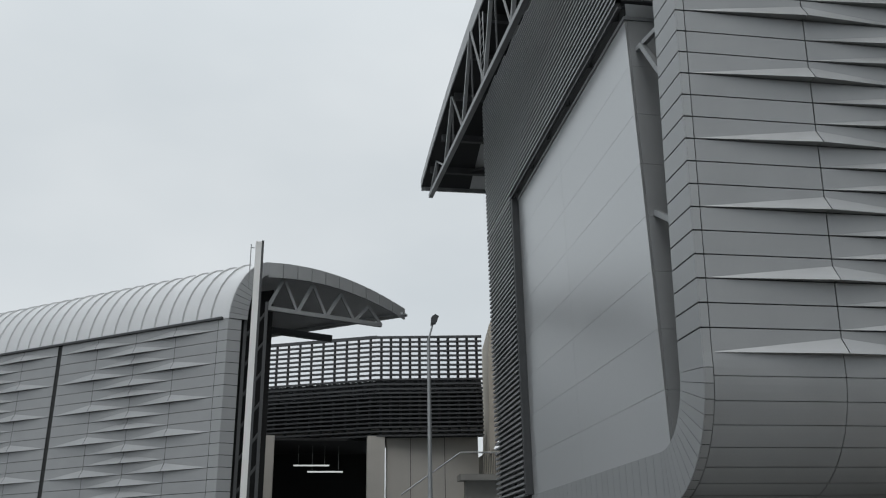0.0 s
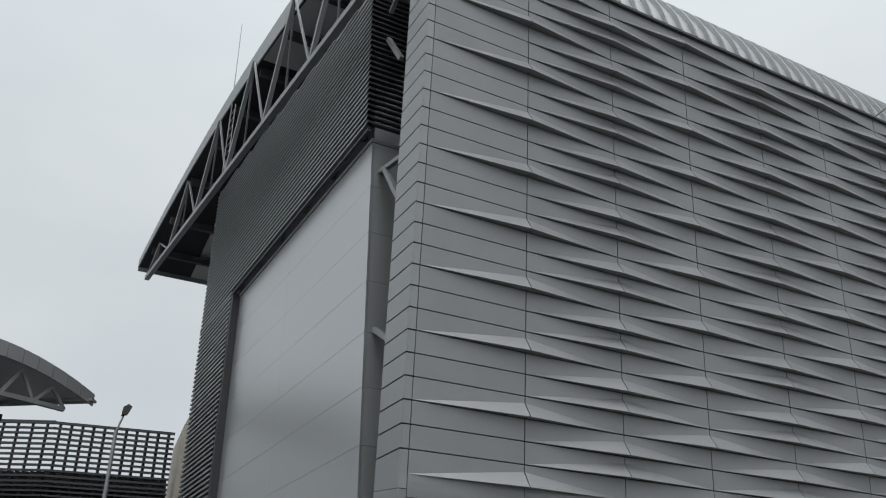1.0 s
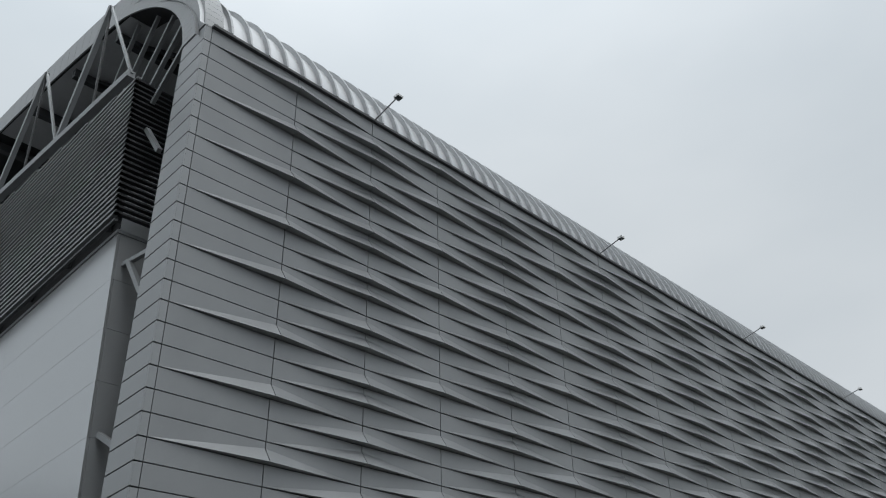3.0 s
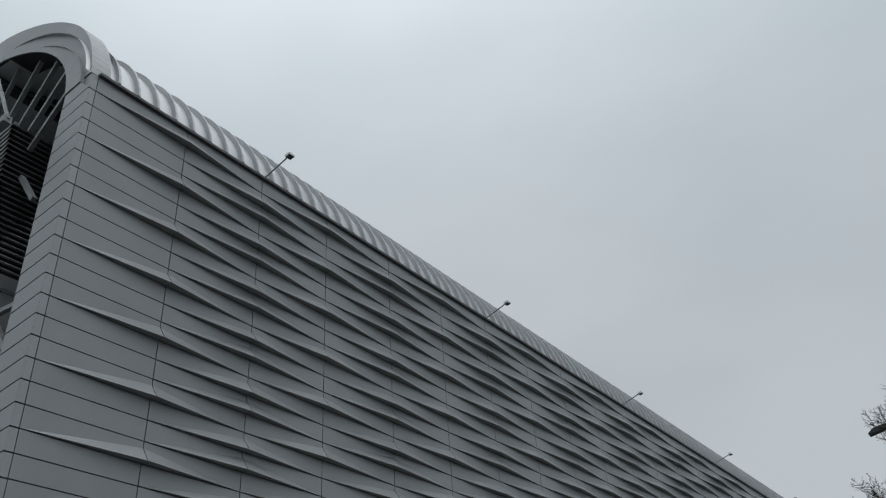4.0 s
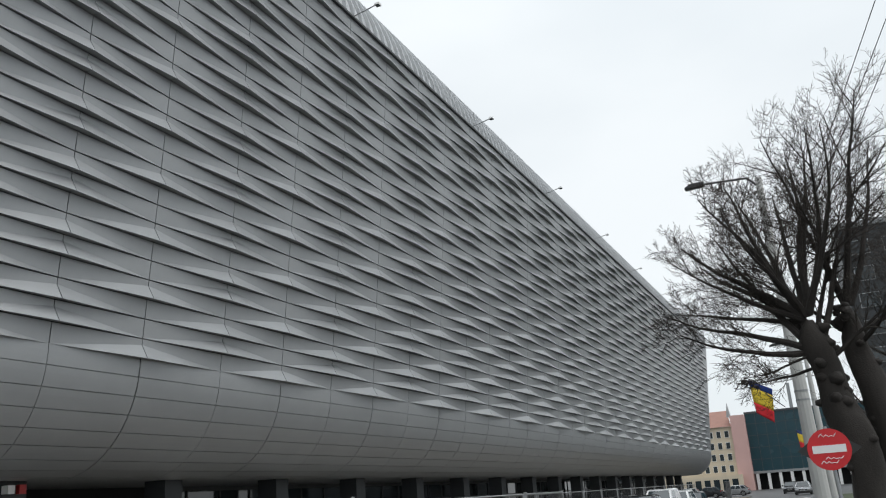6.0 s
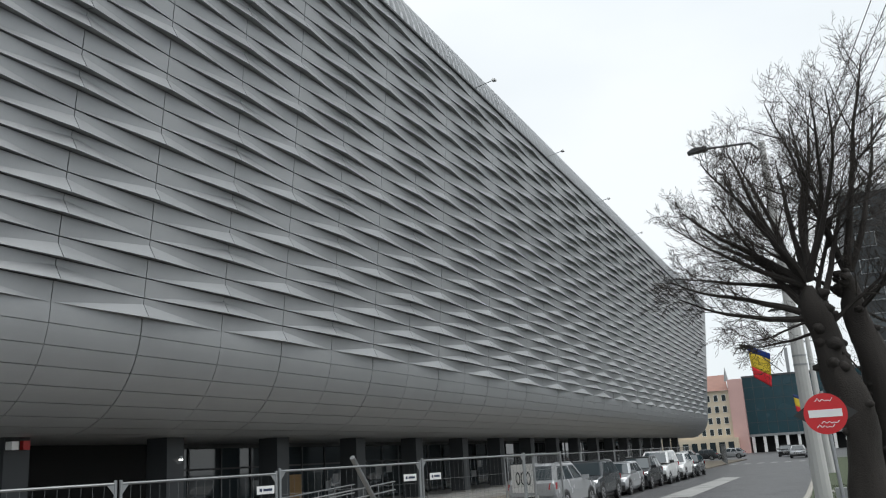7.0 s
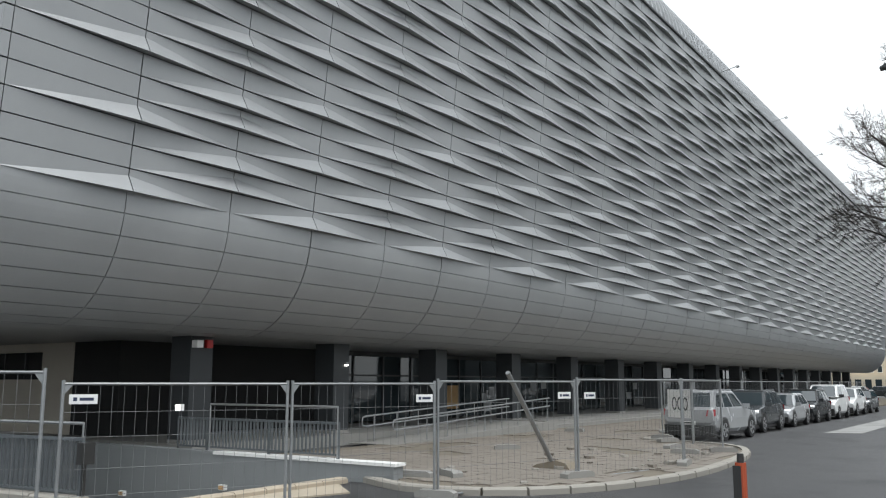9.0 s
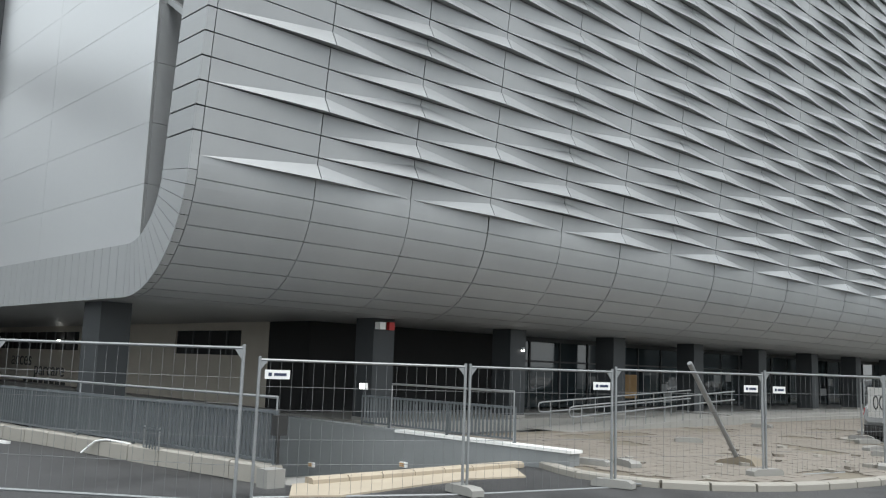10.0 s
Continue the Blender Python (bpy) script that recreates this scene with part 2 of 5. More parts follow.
def seam(i):
    """y of the vertical joint number i; 0 is the joint beside the corner strip."""
    return 0.366 if i == 0 else 3.25 if i == 1 else 8.97 if i == 3 else 3.0 * i + 0.12


NSEAM = 38


def lift(i, k):
    return 0 if i <= 0 or i >= NSEAM else (k % 3 == 0) if i % 2 else (k % 3 != 0)


def face_x(z):
    return LEAN * (z - K0)


def fold_panel(g, ya, yb, k, la, lb, gap=0.014, x_of=face_x, k0=K0, h=H, tip=TIP):
    """One cladding cassette between two joints: flat above, flaring out below towards a lifted corner."""
    z0, z1 = k0 + k * h, k0 + (k + 1) * h - 2 * gap
    ya, yb = ya + gap, yb - gap
    zc = z0 + 0.66 * h
    drop = 0.03
    def p(y, z, out=0.0):
        return (x_of(z) + out, y, z)
    ca = p(ya, zc if la else z0)
    cb = p(yb, zc if lb else z0)
    ta = p(ya, z0 - drop, tip) if la else p(ya, z0)
    tb = p(yb, z0 - drop, tip) if lb else p(yb, z0)
    back = 0.035
    tla, tlb = p(ya, z1), p(yb, z1)
    g.poly(ca, cb, tlb, tla)
    if la and lb:
        g.poly(ta, tb, cb, ca)
    elif la:
        g.poly(ta, tb, ca)
    elif lb:
        g.poly(ta, tb, cb)
    ba, bb = p(ya, z0, -back), p(yb, z0, -back)
    bta, btb = p(ya, z1, -back), p(yb, z1, -back)
    g.poly(ba, bb, tb, ta)              # returned lower edge
    g.poly(tla, tlb, btb, bta)          # top edge
    if la:
        g.poly(ba, ta, ca, tla, bta)
    else:
        g.poly(ba, ta, tla, bta)
    if lb:
        g.poly(bb, btb, tlb, cb, tb)
    else:
        g.poly(bb, btb, tlb, tb)


# belly under the folds: a quarter ellipse
BX, BZ, BN = 2.60, 2.83, 9


def belly(s):
    """s from 0 at the lowest fold to 1 at the soffit."""
    a = s * pi / 2
    return (-BX + BX * cos(a), K0 - BZ * sin(a))


SOFFIT = K0 - BZ

hall = thing("sports_hall", "long sports hall clad in folded grey zinc panels above columns", "building")


def belly_panel(g, ya, yb, j, gap=0.010):
    n = 3
    back = 0.03
    ya, yb = ya + gap, yb - gap
    pts = []
    for i in range(n + 1):
        s = (j + i / n * 0.945) / BN
        pts.append(belly(s))
    for (xa, za), (xb, zb) in zip(pts, pts[1:]):
        g.poly((xa, ya, za), (xb, ya, zb), (xb, yb, zb), (xa, yb, za))
    for y in (ya, yb):
        g.poly(*[(x, y, z) for x, z in pts], *[(x - back, y, z + back) for x, z in reversed(pts)])
    for x, z in (pts[0], pts[-1]):
        g.poly((x, ya, z), (x, yb, z), (x - back, yb, z + back), (x - back, ya, z + back))


END = 0.16     # plane of the shell's end


def corner_strip(g, k):
    z0, z1 = K0 + k * H, K0 + (k + 1) * H - 0.034
    g.poly((face_x(z0), END + 0.031, z0), (face_x(z0), 0.36, z0), (face_x(z1), 0.36, z1), (face_x(z1), END + 0.031, z1))
    g.poly((face_x(z0), END + 0.031, z0), (face_x(z0), 0.36, z0), (face_x(z0) - 0.04, 0.36, z0), (face_x(z0) - 0.04, END + 0.031, z0))


# backing sheet behind the cassettes, seen in the joints
g = Geo()
prof = [belly(s / 12) for s in range(12, -1, -1)] + [(face_x(EAVE), EAVE)]
prof = [(x - 0.045, z + (0.03 if z < K0 else 0)) for x, z in prof]
for (xa, za), (xb, zb) in zip(prof, prof[1:]):
    g.poly((xa, END + 0.03, za), (xa, LENGTH - 0.02, za), (xb, LENGTH - 0.02, zb), (xb, END + 0.03, zb))
part("backing", g, M_JOINT, hall, "dark backing in the joints")

far = Geo()
for i in range(NSEAM):
    for k in range(COURSES):
        if i < 9:
            g = Geo()
            fold_panel(g, seam(i), seam(i + 1), k, lift(i, k), lift(i + 1, k))
            part("cladding_panel", g, M_ZINC, hall)
        else:
            fold_panel(far, seam(i), seam(i + 1), k, lift(i, k), lift(i + 1, k))
    wide = 0.010
    for j in range(BN):
        ya = seam(i) + (wide if i % 2 and i > 1 else 0)
        yb = seam(i + 1) - (wide if (i + 1) % 2 and i > 0 else 0)
        if i < 9:
            g = Geo()
            belly_panel(g, ya, yb, j)
            part("belly_panel", g, M_ZINC, hall)
        else:
            belly_panel(far, ya, yb, j)
tagged(part("far_cladding", far.raw("far_cladding", M_ZINC), M_ZINC, hall), kind="stuff")

# corner strip and end frame (thickness of the shell seen from the end)
FRAME_W = 1.14


def shell_profile(s):
    """Outer outline of the end: s from -1 (soffit) through 0 (lowest fold) to 1 (eave)."""
    if s < 0:
        return belly(-s)
    z = K0 + s * (EAVE - K0)
    return (face_x(z), z)


for k in range(COURSES):
    g = Geo()
    corner_strip(g, k)
    z0, z1 = K0 + k * H, K0 + (k + 1) * H - 0.036
    g.prism([(face_x(z0), END, z0), (face_x(z1), END, z1), (face_x(z1) - FRAME_W, END, z1), (face_x(z0) - FRAME_W, END, z0)], (0, 0.03, 0))
    part("corner_panel", g, M_FRAME, hall)
NB = 14


def belly_inner(s):
    a = s * pi / 2
    return (-BX + (BX - FRAME_W) * cos(a), K0 - (BZ - 1.18) * sin(a))


for j in range(NB):
    a, b = j / NB, (j + 0.95) / NB
    (x0, z0), (x1, z1), (u1, w1), (u0, w0) = belly(a), belly(b), belly_inner(b), belly_inner(a)
    g = Geo().prism([(x0, END, z0), (x1, END, z1), (u1, END, w1), (u0, END, w0)], (0, 0.03, 0))
    g.poly((x0, END + 0.031, z0), (x1, END + 0.031, z1), (x1, 0.36, z1), (x0, 0.36, z0))
    part("corner_panel", g, M_FRAME, hall)
x = -BX
while x > -19.0:
    g = Geo().box(x - 0.45 + 0.016, END, SOFFIT, x, END + 0.03, SOFFIT + 1.18)
    part("trim_panel", g, M_FRAME, hall)
    x -= 0.45
g = Geo()
for j in range(NB):
    (x0, z0), (x1, z1), (u1, w1), (u0, w0) = belly(j / NB), belly((j + 1) / NB), belly_inner((j + 1) / NB), belly_inner(j / NB)
    g.poly((x0, END + 0.035, z0), (x1, END + 0.035, z1), (u1, END + 0.035, w1), (u0, END + 0.035, w0))
g.poly((0, END + 0.035, K0), (face_x(EAVE), END + 0.035, EAVE), (face_x(EAVE) - FRAME_W, END + 0.035, EAVE), (-FRAME_W, END + 0.035, K0))
g.poly((-BX, END + 0.035, SOFFIT), (-19, END + 0.035, SOFFIT), (-19, END + 0.035, SOFFIT + 1.18), (-BX, END + 0.035, SOFFIT + 1.18))
part("frame_backing", g, M_JOINT, hall)

# ---- roof of the main hall ----
RCX, RCZ, RRX, RRZ = -2.95, EAVE + 0.12, 4.32, 4.0


def roof_profile(s):
    """s 0..1 over the curved shoulder, 1..2 over the shallow span to the canopy tip."""
    if s <= 1:
        a = s * pi / 2
        return (RCX + RRX * max(0.0, cos(a)) ** 1.18, RCZ + RRZ * sin(a) ** 1.18)
    x = RCX - (s - 1) * 23.0
    return (x, RCZ + RRZ + 2.2 * ((RCX - x) / 23.0) * (1 - (RCX - x) / 23.0) - 2.75 * ((RCX - x) / 23.0) ** 2.4)


def roof_end(x):
    """y of the roof's skewed end edge."""
    return 0.0 if x > 0 else -0.075 * (-x)


NS = 30
samples = [roof_profile(s / NS * 1.0) for s in range(NS + 1)] + [roof_profile(1 + s / 14) for s in range(1, 15)]
g = Geo()
for (xa, za), (xb, zb) in zip(samples, samples[1:]):
    g.poly((xa, roof_end(xa), za), (xa, LENGTH, za), (xb, LENGTH, zb), (xb, roof_end(xb), zb))
g.poly((face_x(EAVE) - 0.02, 0, EAVE), (face_x(EAVE) - 0.02, LENGTH, EAVE), (samples[0][0], LENGTH, samples[0][1]), (samples[0][0], 0, samples[0][1]))
part("roof", g, M_ROOF, hall, "pale grey curved metal roof", smooth=True)
g = Geo()
for (xa, za), (xb, zb) in zip(samples, samples[1:]):
    g.poly((xa - 0.25, roof_end(xa) + 0.05, za - 0.32), (xa - 0.25, LENGTH, za - 0.32), (xb - 0.25, LENGTH, zb - 0.32), (xb - 0.25, roof_end(xb) + 0.05, zb - 0.32))
part("roof_lining", g, M_UNDER, hall)
ribs = Geo()
y = 0.95
while y < LENGTH:
    pts = samples[:NS + 2:2]
    for (xa, za), (xb, zb) in zip(pts, pts[1:]):
        ribs.beam((xa + 0.02, y, za + 0.02), (xb + 0.02, y, zb + 0.02), 0.07, 0.24)
    y += 0.62
tagged(part("roof_ribs", ribs, M_RIB, hall, "raised roof seams"), kind="stuff")
g = Geo().box(face_x(EAVE) - 0.02, 0.36, EAVE - 0.02, face_x(EAVE) + 0.10, LENGTH, EAVE + 0.07)
part("gutter", g, M_DARKSTEEL, hall, "thin dark gutter edge")

# raised edge band of the roof at the end, in short pieces
BCX, BCZ, BRX, BRZ = -4.2, EAVE + 0.02, 5.62, 5.05


def band(s, w):
    """Outline of the band, w inside its outer edge; s 0..1 shoulder, 1..2 down to the canopy tip."""
    if s <= 1:
        a = s * pi / 2
        return (BCX + (BRX - w) * cos(a) ** 1.04, BCZ + (BRZ - w * 0.95) * sin(a) ** 1.04)
    t = s - 1
    x = BCX - t * 21.8
    return (x, BCZ + BRZ - 0.95 * w * (1 - 0.62 * t) + 0.9 * t * (1 - t) - 3.55 * t ** 2.1)


NE = 30
g_back = Geo()
steps = [k / NE for k in range(NE + 1)] + [1 + k / 48 for k in range(1, 49)]
for sa, sb in zip(steps, steps[1:]):
    (x0, z0), (x1, z1), (u1, w1), (u0, w0) = band(sa, 0), band(sb, 0), band(sb, 1.14), band(sa, 1.14)
    e = [roof_end(v) - 0.02 + (END if v > 0 else END * max(0, 1 + v / 3)) for v in (x0, x1, u1, u0)]
    q = 0.965
    xm, zm, um, wm = x0 + (x1 - x0) * q, z0 + (z1 - z0) * q, u0 + (u1 - u0) * q, w0 + (w1 - w0) * q
    g = Geo().prism([(x0, e[0], z0), (xm, e[1], zm), (um, e[2], wm), (u0, e[3], w0)], (0, 0.05, 0))
    g.poly((x0, e[0] + 0.051, z0), (xm, e[1] + 0.051, zm), (xm, 0.72, zm), (x0, 0.72, z0))
    part("roof_edge_panel", g, M_FRAME, hall)
    g_back.poly((x0 - 0.02, e[0] + 0.055, z0 - 0.02), (x1 - 0.02, e[1] + 0.055, z1 - 0.02), (u1, e[2] + 0.055, w1), (u0, e[3] + 0.055, w0))
    g_back.poly((x0 - 0.02, e[0] + 0.055, z0 - 0.02), (x1 - 0.02, e[1] + 0.055, z1 - 0.02), (x1 - 0.02, 0.7, z1 - 0.02), (x0 - 0.02, 0.7, z0 - 0.02))
    g_back.poly((u0, e[3] + 0.055, w0), (u1, e[2] + 0.055, w1), (u1, 0.7, w1), (u0, 0.7, w0))
part("edge_backing", g_back, M_JOINT, hall)
for k, (sx, sz) in enumerate(((0.15, 0), (0.3, 0), (0.45, 0), (0.62, 0), (0.8, 0))):
    u, w = band(sx, 1.2)
    part("strut", Geo().beam((-1.7 - 1.1 * k, 0.45, 19.8 + 0.1 * k), (u, roof_end(u) + 0.45, w), 0.12, 0.12), M_STEEL, hall)
xt, zt = samples[-1]
g = Geo().box(xt - 0.06, roof_end(xt), zt - 0.45, xt + 0.02, LENGTH, zt + 0.03)
part("canopy_fascia", g, M_STEEL, hall)

# steelwork under the canopy
CH0, CH1 = Vector((-25.6, -1.5, 20.7)), Vector((-0.6, -0.75, 19.35))
truss = part("roof_truss", Geo().beam(CH0, CH1, 0.22, 0.22), M_STEEL, hall, "pale steel truss chord")
for k in range(6):
    a = CH0.lerp(CH1, k / 6)
    b = CH0.lerp(CH1, (k + 1) / 6)
    m = (a + b) / 2
    def roof_z(x):
        return min((abs(px - x), pz) for px, pz in samples)[1] - 0.5
    top = Vector((m.x, m.y, roof_z(m.x)))
    part("diagonal", Geo().beam(a, top, 0.15, 0.15), M_STEEL, truss)
    part("diagonal", Geo().beam(b, top, 0.07, 0.07), M_GALV, truss)
    part("gusset", Geo().box(a.x - 0.22, a.y - 0.02, a.z, a.x + 0.22, a.y + 0.02, a.z + 0.3), M_DARKSTEEL, truss)
    part("hanger", Geo().beam(m, top, 0.06, 0.06), M_DARKSTEEL, truss)
for k in range(9):
    x = -24.5 + k * 2.6
    zz = roof_z(x)
    part("purlin_beam", Geo().beam((x, roof_end(x) + 0.2, zz), (x, 12.0, zz), 0.2, 0.34), M_DARKSTEEL, hall)
    part("cross_brace", Geo().beam((x, 0.3, zz), (x + 2.6, 6.0, roof_z(x + 2.6)), 0.12, 0.12), M_DARKSTEEL, hall)
for y in (3.0, 6.5, 10.5):
    part("inner_chord", Geo().beam((-25.4, y, 20.7), (-1.2, y, 20.4), 0.25, 0.25), M_DARKSTEEL, hall)

# ---- flat panelled end wall ----
LX0, LX1, LY = -18.39, -1.76, -0.10
LZ0, LZ1 = 15.62, 20.54
WX0, WX1, WZ0, WZ1 = -14.50, -2.08, 4.25, 15.36
rows = 8
for k in range(rows):
    za = WZ0 + (WZ1 - WZ0) * k / rows
    zb = WZ0 + (WZ1 - WZ0) * (k + 1) / rows
    for xa, xb in ((WX0, -8.3), (-8.3, WX1)):
        ob = part("wall_panel", Geo().box(xa + 0.004, END + 0.035, za + 0.004, xb - 0.004, END + 0.10, zb - 0.004), M_WALLP, hall)
part("wall_backing", Geo().box(WX0 + 0.02, END + 0.095, WZ0, WX1 - 0.02, END + 0.12, WZ1), M_JOINT, hall)
for k in range(rows):
    za = WZ0 + (WZ1 - WZ0) * k / rows
    zb = WZ0 + (WZ1 - WZ0) * (k + 1) / rows
    part("return_panel", Geo().box(WX1 - 0.05, END + 0.104, za + 0.004, WX1, 2.6, zb - 0.004), M_RETURN, hall, "darker side return")
part("inner_wall", Geo().box(WX0 - 4.0, 2.6, SOFFIT + 0.1, -2.7, 2.8, EAVE + 0.6).box(-2.7, 2.6, K0, -0.25, 2.8, EAVE), M_RETURN, hall)
part("wall_coping", Geo().box(WX0 - 0.02, END, WZ1, WX1 + 0.03, 2.6, WZ1 + 0.10), M_STEEL, hall, "grey metal coping")
part("wall_edge_trim", Geo().box(-13.98, LY + 0.02, SOFFIT + 1.2, -13.82, END + 0.03, LZ0 - 0.17), M_DARKSTEEL, hall)
for z in (14.4, 18.8):
    if z < LZ0:
        part("strut", Geo().beam((-2.05, 0.45, z + 0.06), (-0.8, 0.45, z - 0.18), 0.12, 0.12), M_STEEL, hall)
    part("strut", Geo().beam((-1.72, 0.42, z), (-0.85, 0.42, z - 1.35), 0.13, 0.13), M_STEEL, hall)
part("strut", Geo().beam((-2.05, 0.45, 9.9), (-1.2, 0.45, 9.35), 0.13, 0.13), M_STEEL, hall)


# ---- horizontal louvres over and beside the wall ----
pitch = 0.19
z = SOFFIT + 0.6
while z < LZ1 + 1.6:
    over = z > LZ0
    right = LX1 if over else -14.01
    if z > LZ1:
        right = LX1 - (z - LZ1) * 9.5       # the top edge climbs away from the corner
    g = Geo().prism([(LX0, LY, z), (LX0, LY + 0.13, z), (LX0, LY + 0.13, z + 0.02), (LX0, LY + 0.02, z + 0.072), (LX0, LY, z + 0.072)], (right - LX0, 0, 0))
    part("louvre_slat", g, M_SLAT, hall)
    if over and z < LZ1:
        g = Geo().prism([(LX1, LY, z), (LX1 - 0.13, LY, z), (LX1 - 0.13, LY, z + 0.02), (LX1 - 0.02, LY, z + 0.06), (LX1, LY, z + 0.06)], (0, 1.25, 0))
        # same louvre as the front, coloured darker for its shaded side
        part("louvre_slat", g, M_SLATDARK, hall, "louvre slat on the return side, shade put into its colour")
    z += pitch
for k in range(8):
    x = LX0 + 0.1 + k * 2.25
    part("louvre_post", Geo().box(x, LY + 0.16, SOFFIT + 0.6 if x < WX0 - 0.3 else LZ0, x + 0.1, LY + 0.28, LZ1 - 0.05), M_DARKSTEEL, hall)
part("louvre_post", Geo().box(LX1 - 0.25, LY + 0.14, LZ0, LX1 - 0.14, LY + 0.26, LZ1), M_DARKSTEEL, hall)
part("louvre_liner", Geo().box(LX0 + 0.05, LY + 0.23, SOFFIT + 0.6, -14.0, LY + 0.26, LZ0), M_JOINT, hall)
part("louvre_liner", Geo().box(LX0 + 0.05, LY + 0.31, LZ0 - 0.1, LX1 - 0.3, LY + 0.34, LZ1 - 0.1), M_JOINT, hall)
part("louvre_cap", Geo().beam((LX0, LY + 0.1, LZ1 + 1.7), (LX1, LY + 0.1, LZ1 + 0.05), 0.1, 0.08), M_STEEL, hall)
part("soffit_strip", Geo().box(LX0, LY, LZ0 - 0.16, LX1, 0.0, LZ0 - 0.1), M_DARKSTEEL, hall)

# soffit, set-back ground floor
part("soffit", Geo().box(-75, END + 0.04, SOFFIT + 0.02, -BX + 0.02, LENGTH - 0.3, SOFFIT + 0.2), M_ZINC, hall, "grey metal soffit")
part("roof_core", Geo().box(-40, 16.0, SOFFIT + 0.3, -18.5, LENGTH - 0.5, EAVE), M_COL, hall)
# far end of the shell
g = Geo()
g.poly(*[(x, LENGTH, z) for x, z in prof], *[(x, LENGTH, z) for x, z in samples], (-26, LENGTH, SOFFIT))
part("far_end_wall", g, M_FRAME, hall)

# floodlights on the eave
def floodlight(y):
    ob = thing("floodlight", "small floodlight on a raked arm at the roof edge", "floodlight", pose(face_x(EAVE) + 0.05, y, EAVE), group="eave floodlights")
    part("arm", Geo().tube((0, 0, 0), (1.15, 0.0, 0.22), 0.025, 6), M_GALV, ob)
    part("head", Geo().box(1.04, -0.11, 0.15, 1.24, 0.11, 0.23).box(1.08, -0.06, 0.23, 1.17, 0.06, 0.28), M_WHITE, ob)
    part("lens", Geo().box(1.06, -0.09, 0.135, 1.22, 0.09, 0.148), M_GLASS, ob)
    return ob


first = floodlight(6.12)
for n in range(1, 9):
    copy_thing(first, pose(face_x(EAVE) + 0.05, 6.12 + 12.0 * n, EAVE))

# ---- ground: one sheet round the sunken ramp ----
PX0, PX1, PY1 = -22.0, 4.3, 5.75     # opening of the car ramp
def near_edge(x, off=0.0):
    """y of the line along the ramp's near side; off sets it back."""
    return -0.52 + 0.129 * (x - 1.51) + off


RA, RB = near_edge(PX0, 0.3), near_edge(PX1, 0.3)
g = Geo()
xs = (-1500, PX0, PX1, 1500)
lows = (RA, RA, RB, RB)
for i in range(3):
    xa, xb, ya, yb = xs[i], xs[i + 1], lows[i], lows[i + 1]
    g.poly((xa, -1500, -0.012), (xb, -1500, -0.012), (xb, yb, -0.012), (xa, ya, -0.012))
    if i != 1:
        g.poly((xa, ya, -0.012), (xb, yb, -0.012), (xb, PY1, -0.012), (xa, PY1, -0.012))
    g.poly((xa, PY1, -0.012), (xb, PY1, -0.012), (xb, 2500, -0.012), (xa, 2500, -0.012))
solid("ground", g, M_ASPHALT, "dark worn asphalt reaching to the horizon", "ground", kind="structure")


def smooth_line(pts, n=8):
    out = []
    for i in range(len(pts) - 1):
        p0, p1, p2, p3 = (Vector(pts[max(0, min(len(pts) - 1, k))]) for k in (i - 1, i, i + 1, i + 2))
        for k in range(n):
            t = k / n
            out.append(0.5 * ((2 * p1) + (p2 - p0) * t + (2 * p0 - 5 * p1 + 4 * p2 - p3) * t * t + (3 * p1 - p0 - 3 * p2 + p3) * t ** 3))
    return out + [Vector(pts[-1])]


edge = smooth_line([(4.55, 5.9), (6.1, 5.2), (7.6, 5.5), (8.7, 6.7), (9.3, 8.4), (9.6, 10.6), (9.5, 13.4), (9.1, 16.4), (8.2, 18.6), (6.6, 19.6), (4.7, 20.0)])
outline = [(p.x, p.y) for p in edge] + [(4.6, 24.0), (4.6, 110.0), (-1.0, 110.0), (-1.0, 5.9)]
g = Geo().prism([(x, y, -0.012) for x, y in outline], (0, 0, 0.085))
pavement = solid("pavement", g, mat("sand_bedding", (0.15, 0.13, 0.10), 0.95, 0, 0.3, 1.2, 50, 0.2), "forecourt paved with beige blocks, gaps and dirt", "pavement", kind="structure")


def inside(x, y, poly):
    c = False
    for (xa, ya), (xb, yb) in zip(poly, poly[1:] + poly[:1]):
        if (ya > y) != (yb > y) and x < (xb - xa) * (y - ya) / (yb - ya) + xa:
            c = not c
    return c


def kerb_row(pts, step, name, parent, w=0.22, h=0.13, z=-0.012, ratio=0.97):
    """Kerb stones laid end to end along a line."""
    dist, last = 0.0, Vector(pts[0])
    acc = [(0.0, last)]
    for p in pts[1:]:
        dist += (Vector(p) - last).length
        last = Vector(p)
        acc.append((dist, last))
    def along(d):
        for (da, a), (db, b) in zip(acc, acc[1:]):
            if d <= db:
                return a.lerp(b, (d - da) / max(1e-6, db - da))
        return acc[-1][1]
    n = int(dist / step)
    me = None
    for k in range(n):
        a, b = along(k * step), along((k + 1) * step)
        d = (b - a)
        if me is None:
            hw, L = w / 2, step * ratio
            out = [(-hw, 0, 0), (hw, 0, 0), (hw, 0, h - 0.03), (hw - 0.03, 0, h), (-hw, 0, h)]
            me = Geo().prism(out, (0, L, 0)).mesh("kerb_stone", M_KERB)
        ob = part(name, me, M_KERB, parent, at=Matrix.Translation((a.x, a.y, z)) @ Matrix.Rotation(atan2(-d.x, d.y) + random.uniform(-0.015, 0.015), 4, 'Z'))


kerb_row([(p.x, p.y) for p in edge] + [(4.7, 24.0), (4.7, 60.0)], 0.8, "kerb_stone", pavement)

